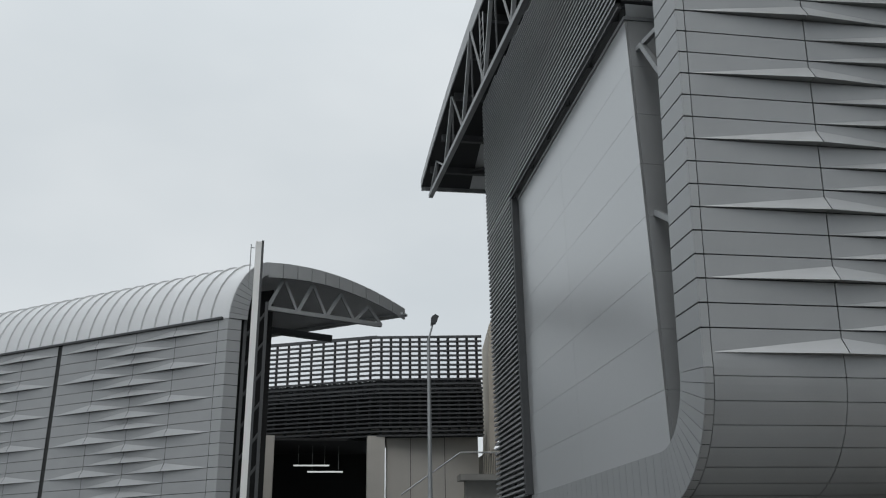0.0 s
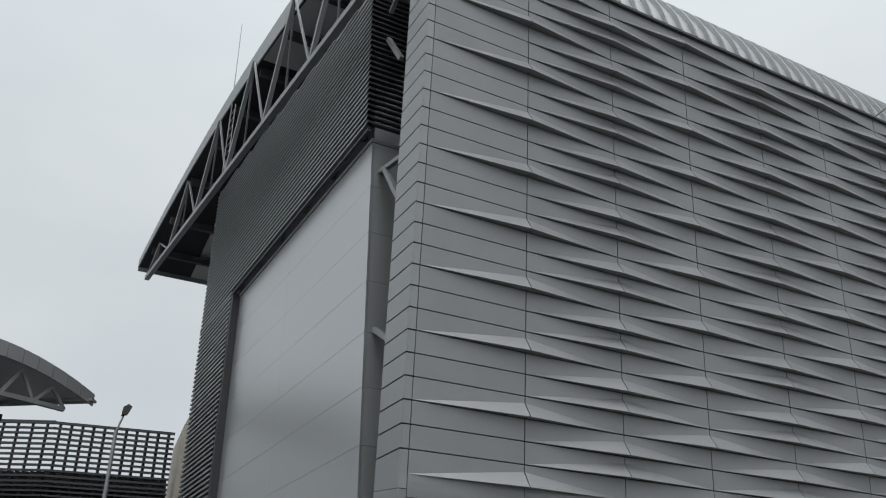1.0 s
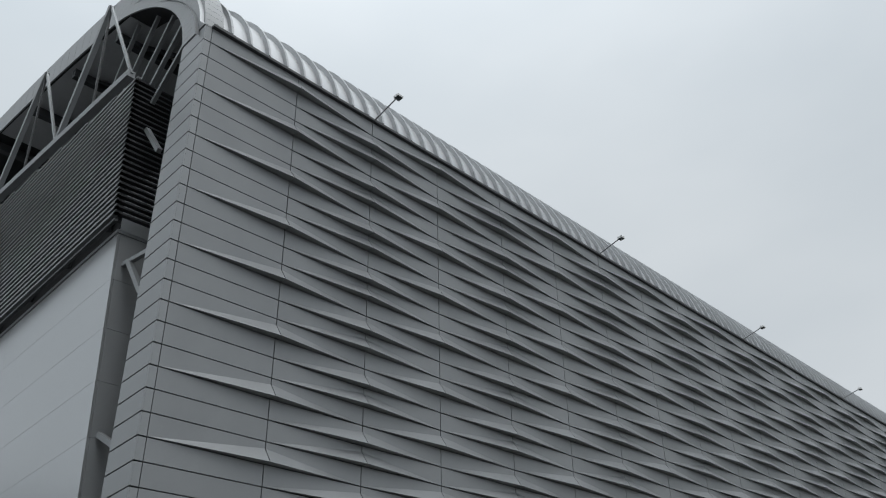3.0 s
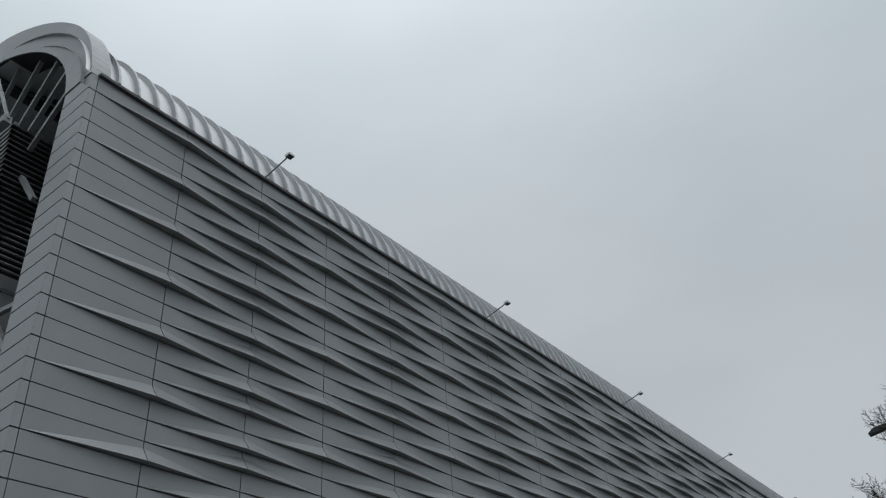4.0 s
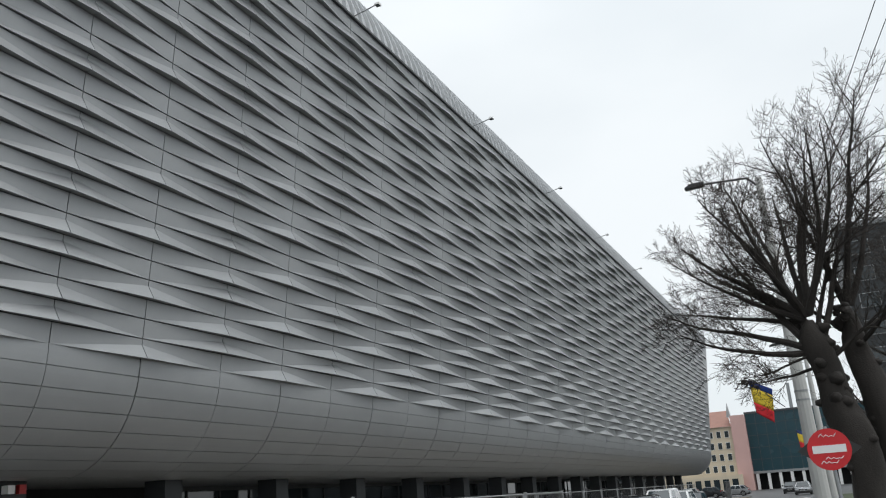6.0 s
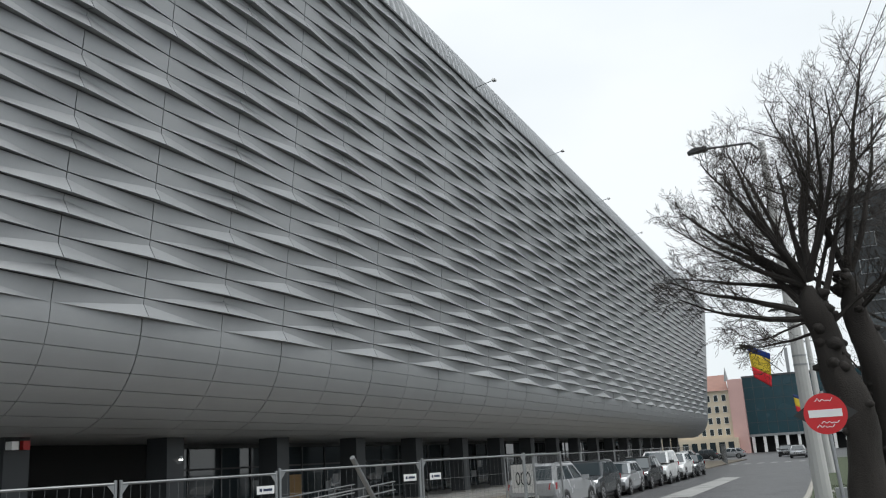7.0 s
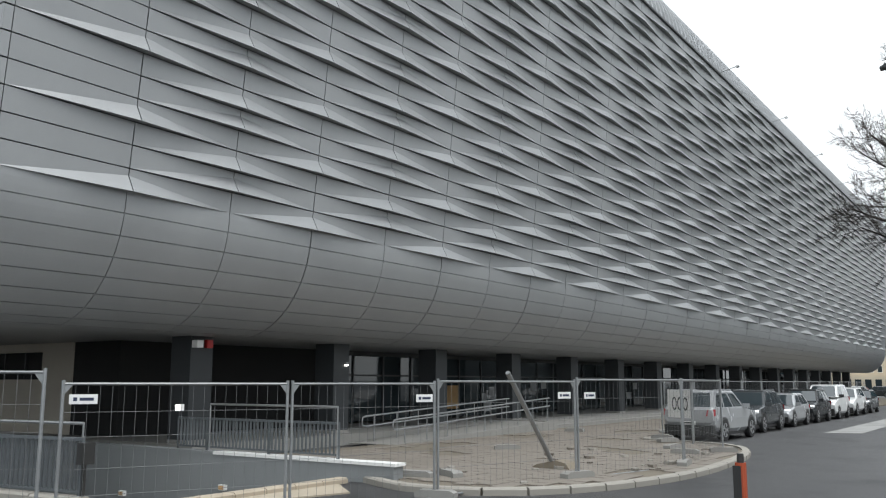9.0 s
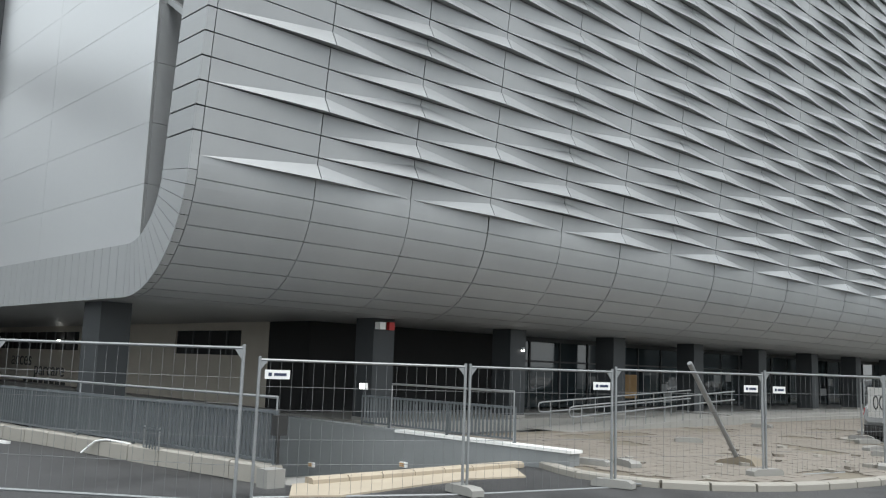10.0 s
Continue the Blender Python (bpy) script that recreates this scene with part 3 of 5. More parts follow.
# raised floor in front of and under the hall, with its steps and access ramp
podium = thing("podium", "raised light concrete forecourt with broad steps", "podium", kind="structure")
part("platform", Geo().box(-40, 23.5, -0.012, -1.9, 113, 0.33).box(-40, 7.2, -0.012, -2.3, 23.5, 0.33), M_CONC, podium)
for k in range(2):
    for y0 in range(24, 112, 4):
        part("step", Geo().box(-1.9, y0 + 0.005, 0.0, -1.05 - 0.36 * k + 0.3, y0 + 3.995, 0.11 + 0.11 * (1 + k)), M_CONC, podium)
wedge = Geo().prism([(-2.2, 13.2, 0.06), (-2.2, 23.2, 0.06), (-2.2, 23.2, 0.40), (-2.2, 13.2, 0.08)], (1.7, 0, 0))
part("access_ramp", wedge, M_CONC, podium)
part("ramp_wall", Geo().prism([(-0.5, 13.2, 0.06), (-0.5, 23.75, 0.06), (-0.5, 23.75, 0.44), (-0.5, 13.2, 0.09)], (0.16, 0, 0)), M_CONC, podium)
part("planter_wall", Geo().box(-2.2, 23.21, 0.085, -0.51, 23.75, 0.44), M_CONC, podium)


def handrail(x, ya, yb, za, zb, n):
    ob = thing("handrail", "double tubular steel handrail along the access ramp", "handrail", pose(x, ya, za), group="ramp handrails")
    L, rise = yb - ya, zb - za
    def z_at(y):
        return rise * y / L
    for hgt in (0.87, 0.56):
        part("rail", Geo().sweep([(0, 0, hgt), (0, L, rise + hgt)], 0.026, 8), M_GALV, ob)
    part("end_loop", Geo().sweep([(0, 0, 0.87), (0, -0.16, 0.84), (0, -0.2, 0.71), (0, -0.16, 0.59), (0, 0, 0.56)], 0.026, 8), M_GALV, ob)
    me = Geo().tube((0, 0, -0.02), (0, 0, 0.87), 0.02, 6).mesh("post", M_GALV)
    for k in range(n):
        y = 0.4 + (L - 0.6) * k / (n - 1)
        part("post", me, M_GALV, ob, at=pose(0, y, z_at(y)))
    return ob


handrail(-0.42, 13.35, 23.3, -0.04, 0.46, 9)
handrail(-1.75, 13.5, 22.4, 0.02, 0.44, 8)

# columns under the belly
first = None
def column(x0, y0, w, d, top):
    ob = thing("column", "square grey painted concrete column under the overhang", "column", pose(x0, y0, 0.0), group="hall columns")
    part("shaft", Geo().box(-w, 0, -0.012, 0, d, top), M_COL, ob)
    part("plinth", Geo().box(-w - 0.02, -0.02, 0.3, 0.02, d + 0.02, 0.42), M_CONC, ob)
    return ob
first = column(-2.9, 7.5, 0.8, 0.76, SOFFIT + 0.1)
for n in range(1, 18):
    copy_thing(first, pose(-2.9, 7.5 + 5.72 * n, 0))
corner_col = thing("corner_column", "thick grey column carrying the hall corner", "column")
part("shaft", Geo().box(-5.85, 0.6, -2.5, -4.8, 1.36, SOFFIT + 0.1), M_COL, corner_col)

# glazed ground floor behind the columns
gx = -6.6
front = thing("glazed_front", "dark glazed ground floor front set back under the hall", "glazing", kind="structure")
part("back_wall", Geo().box(-9.0, 8.3, 0.0, gx - 2.2, 112, SOFFIT + 0.1), M_SHADE_BLACK, front)
# block filling the entrance opening; its near-black colour is painted shade
part("opening_shade_block", Geo().box(-9.05, 8.02, -2.5, gx - 0.1, 16.5, SOFFIT + 0.1), M_SHADE_BLACK, front)
me_p = Geo().box(gx - 0.02, 0.04, 0.4, gx, 1.86, 3.0).mesh("pane", M_GLASS)
me_m = Geo().box(gx - 0.06, -0.04, 0.33, gx + 0.05, 0.04, SOFFIT + 0.05).mesh("mullion", M_DARKSTEEL)
me_t = Geo().box(gx - 0.05, 0.04, 2.18, gx + 0.04, 1.86, 2.25).mesh("transom", M_DARKSTEEL)
y = 16.6
while y < 110:
    part("mullion", me_m, M_DARKSTEEL, front, at=pose(0, y, 0))
    part("pane", me_p, M_GLASS, front, at=pose(0, y, 0))
    part("transom", me_t, M_DARKSTEEL, front, at=pose(0, y, 0))
    y += 1.9
part("lintel", Geo().box(gx - 0.1, 16.5, 3.0, gx + 0.06, 112, SOFFIT + 0.1), M_DARKSTEEL, front)

M_POSTER = mat("faded_orange_print", (0.36, 0.22, 0.09), 0.7, 0, 0.25, 3, 40, 0.0)
solid("window_poster", Geo().box(gx + 0.004, 25.1, 0.75, gx + 0.012, 26.1, 1.8), M_POSTER, "faded orange poster on the dark glazing", "poster")
for y, w, z in ((28.0, 0.55, 1.0), (28.75, 0.5, 1.3), (28.3, 0.6, 0.55), (33.0, 0.7, 1.5), (34.2, 0.6, 1.6), (46.0, 0.8, 0.9), (47.0, 0.8, 1.5)):
    solid("window_notice", Geo().box(gx + 0.004, y, z, gx + 0.012, y + w, z + 0.42), M_STEEL, "pale paper notice on the dark glazing", "notice", group="notices on the glazing")

# beige wall at the parking entrance
W8 = 8.0
entry = thing("entrance_wall", "beige rendered wall with slot windows and parking lettering", "wall", kind="structure")
part("wall", Geo().box(-75, W8, -2.6, -9.05, W8 + 0.3, 0.0).box(-75, W8, 2.9, -9.05, W8 + 0.3, SOFFIT + 0.1).box(-10.8, W8, 0.0, -9.05, W8 + 0.3, 2.9)
     .box(-25.4, W8, 0.0, -15.7, W8 + 0.3, 2.9).box(-75, W8, 0.0, -25.4, W8 + 0.3, 2.02).box(-15.7, W8, 0, -10.8, W8 + 0.3, 2.02), M_BEIGE, entry)
for xa, xb in ((-15.7, -10.8), (-75.0, -25.4)):
    # panes take the near-black shade colour instead of glass
    part("slot_window", Geo().box(xa, W8 + 0.14, 2.02, xb, W8 + 0.2, 2.9), M_SHADE_BLACK, entry)
    n = int((xb - xa) / 1.25)
    for k in range(n + 1):
        part("mullion", Geo().box(xa + k * 1.25 - 0.03, W8 + 0.08, 2.02, xa + k * 1.25 + 0.03, W8 + 0.16, 2.9), M_DARKSTEEL, entry)


def lettering(text, size, m, parent, material):
    cu = bpy.data.curves.new("lettering", 'FONT')
    cu.body, cu.size, cu.extrude = text, size, 0.01
    tmp = bpy.data.objects.new("tmp", cu)
    me = bpy.data.meshes.new_from_object(tmp)
    me.name = "lettering"
    bpy.data.objects.remove(tmp)
    me.materials.append(material)
    return part("lettering", me, material, parent, at=m)


wide_type = Matrix.Diagonal((1.45, 1, 1, 1))
lettering("acces", 1.02, pose(-34.6, W8 - 0.012, 1.18, 90, 0, 0) @ wide_type, entry, M_JOINT)
lettering("parcare", 0.95, pose(-31.0, W8 - 0.012, 0.74, 90, 0, 0) @ wide_type, entry, M_JOINT)
for k in range(8):
    part("lettering_bar", Geo().box(-32.4 + k * 0.75, W8 - 0.02, 0.30, -32.4 + k * 0.75 + 0.55, W8 - 0.003, 0.48), M_JOINT, entry)
part("entrance_lamp", Geo().box(-27.9, W8 - 0.12, 2.35, -27.7, W8 - 0.01, 2.5), glow("cool_lamp", (1, 1, 0.95), 4.0), entry)

# ---- sunken car ramp ----
M_SAND = mat("pale_sand_concrete", (0.36, 0.31, 0.24), 0.9, 0, 0.12, 1.5, 60, 0.1)
ramp = thing("car_ramp", "concrete car ramp sinking below the hall", "ramp", kind="structure")
RM = near_edge(-12, 0.3)
g = Geo().poly((PX1, RB, -0.005), (PX1, PY1, -0.005), (-12, PY1, -2.3), (-12, RM, -2.3)).poly((-12, RM, -2.3), (-12, PY1, -2.3), (PX0, PY1, -2.5), (PX0, RA, -2.5))
part("slab", g, M_CONC, ramp)
part("threshold", Geo().prism([(PX1, RB, -0.012), (5.25, -0.55, -0.012), (5.6, 0.1, -0.012), (5.35, 2.0, -0.012), (5.2, 3.2, -0.012), (5.5, 4.3, -0.012), (PX1, 5.3, -0.012)], (0, 0, 0.03)), M_SAND, ramp, "pale sandy concrete strip")
part("far_wall", Geo().box(PX0, PY1, -2.6, 5.36, PY1 + 0.3, 0.33), M_GREYWALL, ramp)
part("near_wall", Geo().prism([(PX0, RA - 0.3, -2.6), (PX1, RB - 0.3, -2.6), (PX1, RB, -2.6), (PX0, RA, -2.6)], (0, 0, 2.585)), M_GREYWALL, ramp)
part("end_wall", Geo().box(PX0 - 0.3, RA, -2.6, PX0, PY1, -0.02), M_SHADE_BLACK, ramp)
part("wall_cap", Geo().box(0.2, PY1 - 0.03, 0.33, 5.41, PY1 + 0.33, 0.39), M_WHITE, ramp, "whitewashed wall cap")
part("wall_cap", Geo().box(-14, PY1 - 0.01, 0.33, 0.19, PY1 + 0.31, 0.39), M_GREYWALL, ramp, "grey wall cap")
for k in range(7):
    part("edge_block", Geo().prism([(PX1 - 0.02, RB + 0.25 + k * 0.72, 0.0), (PX1 + 0.2, RB + 0.25 + k * 0.72, 0.0), (PX1 + 0.2, RB + 0.25 + k * 0.72, 0.08), (PX1 + 0.16, RB + 0.25 + k * 0.72, 0.11), (PX1 - 0.02, RB + 0.25 + k * 0.72, 0.11)], (0, 0.7, 0)), M_SAND, ramp)

# low upstand of concrete blocks along the ramp
curb = thing("block_upstand", "low upstand of weathered concrete blocks beside the ramp", "low wall", kind="structure")
a, b = Vector((4.1, near_edge(4.1, 0.14))), Vector((-14.0, near_edge(-14.0, 0.14)))
d = (b - a).normalized()
ang = atan2(d.y, d.x)
me = Geo().prism([(0, -0.14, -0.012), (0, 0.14, -0.012), (0, 0.14, 0.25), (0, 0.11, 0.28), (0, -0.11, 0.28), (0, -0.14, 0.25)], (0.97, 0, 0)).mesh("block", M_KERB)
for k in range(18):
    p = a + d * k
    part("block", me, M_KERB, curb, at=Matrix.Translation((p.x, p.y, random.uniform(-0.012, 0.012))) @ Matrix.Rotation(ang + random.uniform(-0.01, 0.01), 4, 'Z'))
part("end_pier", Geo().box(4.12, -0.40, -0.012, 4.42, -0.08, 0.27), M_CONC, curb, "pale concrete end block")


def picket_rail(name, a, b, z0, top, label, cap=True):
    """A railing of flat upright bars between two points."""
    a, b = Vector(a), Vector(b)
    d = b - a
    L = d.length
    ob = thing(name, label, "railing", Matrix.Translation((a.x, a.y, z0)) @ Matrix.Rotation(atan2(d.y, d.x), 4, 'Z'))
    part("top_rail", Geo().box(0, -0.03, top - 0.05, L, 0.03, top), M_PICKET, ob)
    part("bottom_rail", Geo().box(0, -0.02, 0.06, L, 0.02, 0.10), M_PICKET, ob)
    me = Geo().box(-0.008, -0.025, 0.10, 0.008, 0.025, top - 0.05).mesh("bar", M_PICKET)
    n = int(L / 0.11)
    for k in range(n + 1):
        part("bar", me, M_PICKET, ob, at=pose(k * L / n, 0, 0))
    mp = Geo().box(-0.025, -0.025, -0.02, 0.025, 0.025, top).mesh("post", M_PICKET)
    for k in range(int(L / 2) + 1):
        part("post", mp, M_PICKET, ob, at=pose(min(L, k * 2.0), 0, 0))
    return ob


def guard_tube(name, a, b, z0, z, n, label):
    """One tube on slim stands."""
    a, b = Vector((a[0], a[1], 0)), Vector((b[0], b[1], 0))
    ob = thing(name, label, "guard rail")
    up = Vector((0, 0, 1))
    part("tube", Geo().tube(a + up * z, b + up * z, 0.024, 8), M_GALV, ob)
    for k in range(n):
        p = a.lerp(b, k / max(1, n - 1))
        part("stand", Geo().tube(p + up * z0, p + up * z, 0.016, 8), M_GALV, ob)


NR0, NR1 = (4.03, near_edge(4.03, 0.15)), (-14.0, near_edge(-14.0, 0.15))
guard_tube("guard_rail", NR0, NR1, 0.25, 1.335, 4, "thin galvanised guard rail tube above the ramp railing")
picket_rail("ramp_railing", NR0, NR1, 0.27, 0.86, "grey steel bar railing on the block upstand")
picket_rail("ramp_railing", (3.8, PY1 + 0.15), (-1.25, PY1 + 0.15), 0.39, 0.74, "grey steel bar railing on the ramp wall")
guard_tube("guard_rail", (3.8, PY1 + 0.12), (-0.1, PY1 + 0.12), 0.39, 1.44, 2, "galvanised tube rail above the wall railing")
offcut = thing("railing_offcut", "short spare piece of bar railing leaning on the upstand", "railing")
for k in range(6):
    part("bar", Geo().box(0.61 + 0.12 * k, -0.62, 0.27, 0.64 + 0.12 * k, -0.60, 0.66), M_GALV if k in (0, 5) else M_PICKET, offcut)
part("rail", Geo().box(0.6, -0.625, 0.60, 1.26, -0.595, 0.63), M_PICKET, offcut)

# ---- site fencing ----
def fence_panel(a, b, label="galvanised mesh site fence panel with round posts", sign=None, banner=None, base=0.07):
    a, b = Vector(a), Vector(b)
    d = b - a
    L = d.length
    ob = thing("site_fence_panel", label, "fence panel", Matrix.Translation((a.x, a.y, base)) @ Matrix.Rotation(atan2(d.y, d.x), 4, 'Z'), group="site fence")
    for x in (0.04, L - 0.04):
        part("post", Geo().tube((x, 0, -0.02), (x, 0, 1.98), 0.024, 8), M_GALV, ob)
        s = 1 if x < 1 else -1
        part("bracket", Geo().prism([(x, -0.008, 1.93), (x + 0.13 * s, -0.008, 1.93), (x, -0.008, 1.76)], (0, 0.016, 0)), M_GALV, ob)
    for z in (0.0, 1.93):
        part("rail", Geo().tube((0.04, 0, z), (L - 0.04, 0, z), 0.019, 8), M_GALV, ob)
    w = Geo()
    n = int((L - 0.1) / 0.15)
    for k in range(1, n):
        x = 0.04 + (L - 0.08) * k / n
        w.tube((x, 0, 0.0), (x, 0, 1.93), 0.0026, 4)
    for z in (0.45, 0.8, 1.22, 1.55):
        w.tube((0.04, 0.004, z), (L - 0.04, 0.004, z), 0.003, 4)
    part("wire_mesh", w, M_WIRE, ob)
    if sign is not None:
        x, z = sign
        s = part("name_plate", Geo().box(x, -0.02, z, x + 0.36, -0.012, z + 0.13), M_WHITE, ob, "small white plate with dark print")
        part("print", Geo().box(x + 0.05, -0.024, z + 0.04, x + 0.10, -0.021, z + 0.09).box(x + 0.13, -0.024, z + 0.045, x + 0.31, -0.021, z + 0.085), M_SIGNTEXT, s)
    if banner is not None:
        x0, x1, z0, z1 = banner
        s = part("banner", Geo().box(x0, 0.022, z0, x1, 0.03, z1), M_WHITE, ob, "white advertising banner")
        for k in range(3):
            c = Geo()
            cx, cz, r = x0 + 0.3 + 0.32 * k, (z0 + z1) / 2, 0.19
            for q in range(12):
                t0, t1 = 2 * pi * q / 12, 2 * pi * (q + 0.9) / 12
                c.beam((cx + 0.12 * cos(t0), 0.034, cz + r * sin(t0)), (cx + 0.12 * cos(t1), 0.034, cz + r * sin(t1)), 0.006, 0.05)
            part("banner_shape", c, M_COL, s)
    return ob


def block_foot(x, y, a=0.0, tilt=0.0):
    ob = tagged(new("fence_foot", foot_mesh), "worn concrete fence foot lying on the paving", "fence foot", "fence feet")
    ob.matrix_basis = pose(x, y, 0.088 if x > 5 and y > 5.2 or x < 5 else 0.0, 0, tilt, a)
    return ob


g = Geo()
g.prism([(-0.36, -0.11, 0), (0.36, -0.11, 0), (0.36, -0.11, 0.09), (0.27, -0.11, 0.13), (-0.27, -0.11, 0.13), (-0.36, -0.11, 0.09)], (0, 0.22, 0))
foot_mesh = g.mesh("fence_foot", M_CONC)
A, B, C, D, E, F, G = (4.98, -1.05), (6.35, 1.88), (7.1, 4.69), (8.1, 8.13), (8.95, 11.9), (8.55, 16.2), (5.2, 20.6)
fence_panel((3.3, -4.06), (6.0, -1.84), base=0.13)
fence_panel(A, B, sign=(0.12, 1.66), base=-0.01)
fence_panel(B, C, sign=(2.45, 1.62), base=-0.01)
fence_panel(C, D, sign=(3.05, 1.60), base=0.03)
fence_panel(D, E, sign=(0.25, 1.55))
fence_panel(E, F)
fence_panel(F, (6.9, 18.6))
fence_panel((6.7, 19.4), G, banner=(0.1, 1.45, 0.75, 1.65))
for (x, y), a in ((B, -10), (C, 15), (D, 70), (E, 100), (F, 30), (G, 10), ((5.9, 19.2), 60), ((7.9, 15.0), 10), ((7.0, 16.6), 80)):
    block_foot(x, y, a)
for x, y, a in ((5.4, 6.4, 12), (5.9, 6.9, -30), (3.3, 13.6, 40), (1.0, 22.6, 10), (0.8, 23.1, 25)):
    block_foot(x, y, a)
base_fence = fence_panel((4.05, 24.0), (4.05, 27.45))
for n in range(1, 13):
    copy_thing(base_fence, Matrix.Translation((0, 3.5 * n, 0)) @ base_fence.matrix_basis)
for n in range(14):
    block_foot(4.05, 24.0 + 3.5 * n, 90)
prop = thing("leaning_pole", "galvanised pole leaning out of a broken footing", "pole")
part("tube", Geo().tube((6.96, 7.4, 2.14), (6.84, 9.55, 0.16), 0.05, 10), M_GALV, prop)
part("footing", Geo().prism([(6.35, 9.4, 0.088), (7.3, 9.4, 0.088), (7.2, 9.4, 0.22), (6.95, 9.4, 0.27), (6.5, 9.4, 0.17)], (0, 0.45, 0)), mat("muddy_concrete", (0.2, 0.17, 0.13), 0.9, 0, 0.2, 4, 60, 0.2), prop)

# ---- street ----
road_bits = thing("road_markings", "worn white painted road markings on the asphalt", "road marking", kind="structure")
M_LINE = mat("worn_road_paint", (0.27, 0.27, 0.26), 0.8, 0, 0.25, 2.0, 80, 0.1, dirt=(0.12, 0.12, 0.12), dirt_amount=0.6)
part("hatched_island", Geo().prism([(8.6, 29.2, -0.008), (9.9, 29.6, -0.008), (9.85, 49.0, -0.008), (8.7, 50.0, -0.008)], (0, 0, 0.004)), M_LINE, road_bits)
for k in range(7):
    part("crossing_bar", Geo().box(5.2 + k * 1.3, 84, -0.008, 5.8 + k * 1.3, 88, -0.004), M_LINE, road_bits)
verge = solid("grass_verge", Geo().prism([(14.55, 8.0, -0.012), (30.0, 8.0, -0.012), (30.0, 90.0, -0.012), (14.2, 90.0, -0.012), (14.3, 46.0, -0.012), (14.55, 26.0, -0.012)], (0, 0, 0.09)), M_GRASS, "short patchy green grass verge beside the road", "grass", kind="structure")
kerb_row([(14.45, 8.0), (14.45, 26.0), (14.2, 46.0), (14.1, 90.0)], 0.8, "kerb_stone", verge, w=0.16, h=0.14)
blades = Geo()
for k in range(5200):
    x, y = random.uniform(14.62, 20), random.uniform(9, 32)
    h, a = random.uniform(0.03, 0.09), random.uniform(0, pi)
    dx, dy = 0.014 * cos(a), 0.014 * sin(a)
    blades.poly((x - dx, y - dy, 0.075), (x + dx, y + dy, 0.075), (x + random.uniform(-0.03, 0.03), y + random.uniform(-0.03, 0.03), 0.078 + h))
ob = new("grass_blades", blades.raw("grass_blades", M_GRASS))
tagged(ob, "short green grass blades on the verge", "grass", kind="stuff")
path2 = solid("footpath", Geo().box(14.6, 27.2, 0.079, 20, 28.6, 0.085), M_CONC, "grey concrete footpath across the verge", "footpath", kind="structure")

# lamp post with flags
M_POLE = mat("cast_concrete_pole", (0.46, 0.46, 0.45), 0.8, 0, 0.15, 2.0, 50, 0.1, dirt=(0.25, 0.25, 0.24), dirt_amount=0.5, streak=0.2)
RED = mat("flag_red", (0.62, 0.02, 0.03), 0.8, 0, 0.1, 4, 60, 0.05)
YEL = mat("flag_yellow", (0.75, 0.55, 0.05), 0.8, 0, 0.1, 4, 60, 0.05)
BLU = mat("flag_blue", (0.01, 0.04, 0.22), 0.8, 0, 0.1, 4, 60, 0.05)


def flag(name, w, h, m, lab):
    """Cloth in three bands, hanging from a raked staff and slightly waved."""
    ob = thing(name, lab, "flag", m, group="street flags")
    part("staff", Geo().tube((0.25, 0, -0.55), (-w - 0.05, 0, 0.32), 0.014, 6), M_DARKSTEEL, ob)
    for k, mt in enumerate((BLU, YEL, RED)):
        g = Geo()
        nx, nz = 10, 5
        z1, z0 = -h * k / 3 * 0.999, -h * (k + 1) / 3
        def p(u, v):
            x = -w + w * u
            z = z1 + (z0 - z1) * v + 0.30 - 0.42 * (u) * (h / 0.75) * 0.6
            return (x + 0.06 * (k + v) * (0.5 - u), 0.045 * sin(7 * u + 1.2 * (k + v)) * (0.3 + 0.25 * (k + v)), z)
        if k == 0:
            z0 *= 0.55
        if k == 1:
            z1 *= 0.55
        for i in range(nx):
            for j in range(nz):
                g.poly(p(i / nx, j / nz), p((i + 1) / nx, j / nz), p((i + 1) / nx, (j + 1) / nz), p(i / nx, (j + 1) / nz))
        o = part("cloth_band", g, mt, ob, smooth=True)
        s = o.modifiers.new("thick", 'SOLIDIFY')
        s.thickness = 0.004
    return ob


def lamp_post(x, y, height, arm, lab):
    ob = thing("street_lamp", lab, "street lamp", pose(x, y, 0))
    part("pole", Geo().tube((0, 0, -0.01), (-0.18, 0, height), 0.235, 12, 0.10), M_POLE, ob)
    part("base_collar", Geo().tube((0, 0, 0.0), (0, 0, 0.25), 0.3, 12, 0.27), M_POLE, ob)
    part("arm", Geo().sweep([(-0.18, 0, height - 0.3), (-0.5, 0, height + 0.05), (-arm + 0.3, 0.0, height + 0.13)], 0.035, 8), M_DARKSTEEL, ob)
    part("lamp_head", Geo().prism([(-arm + 0.35, -0.13, height + 0.08), (-arm - 0.25, -0.10, height + 0.05), (-arm - 0.25, -0.10, height + 0.1), (-arm - 0.05, -0.13, height + 0.19), (-arm + 0.35, -0.13, height + 0.19)], (0, 0.26, 0)), M_DARKSTEEL, ob)
    for z in (4.0, 4.25, 6.2):
        part("band", Geo().tube((-0.18 * z / height, 0, z), (-0.18 * z / height, 0, z + 0.05), 0.243 - 0.135 * z / height, 12), M_GALV, ob)
    return ob


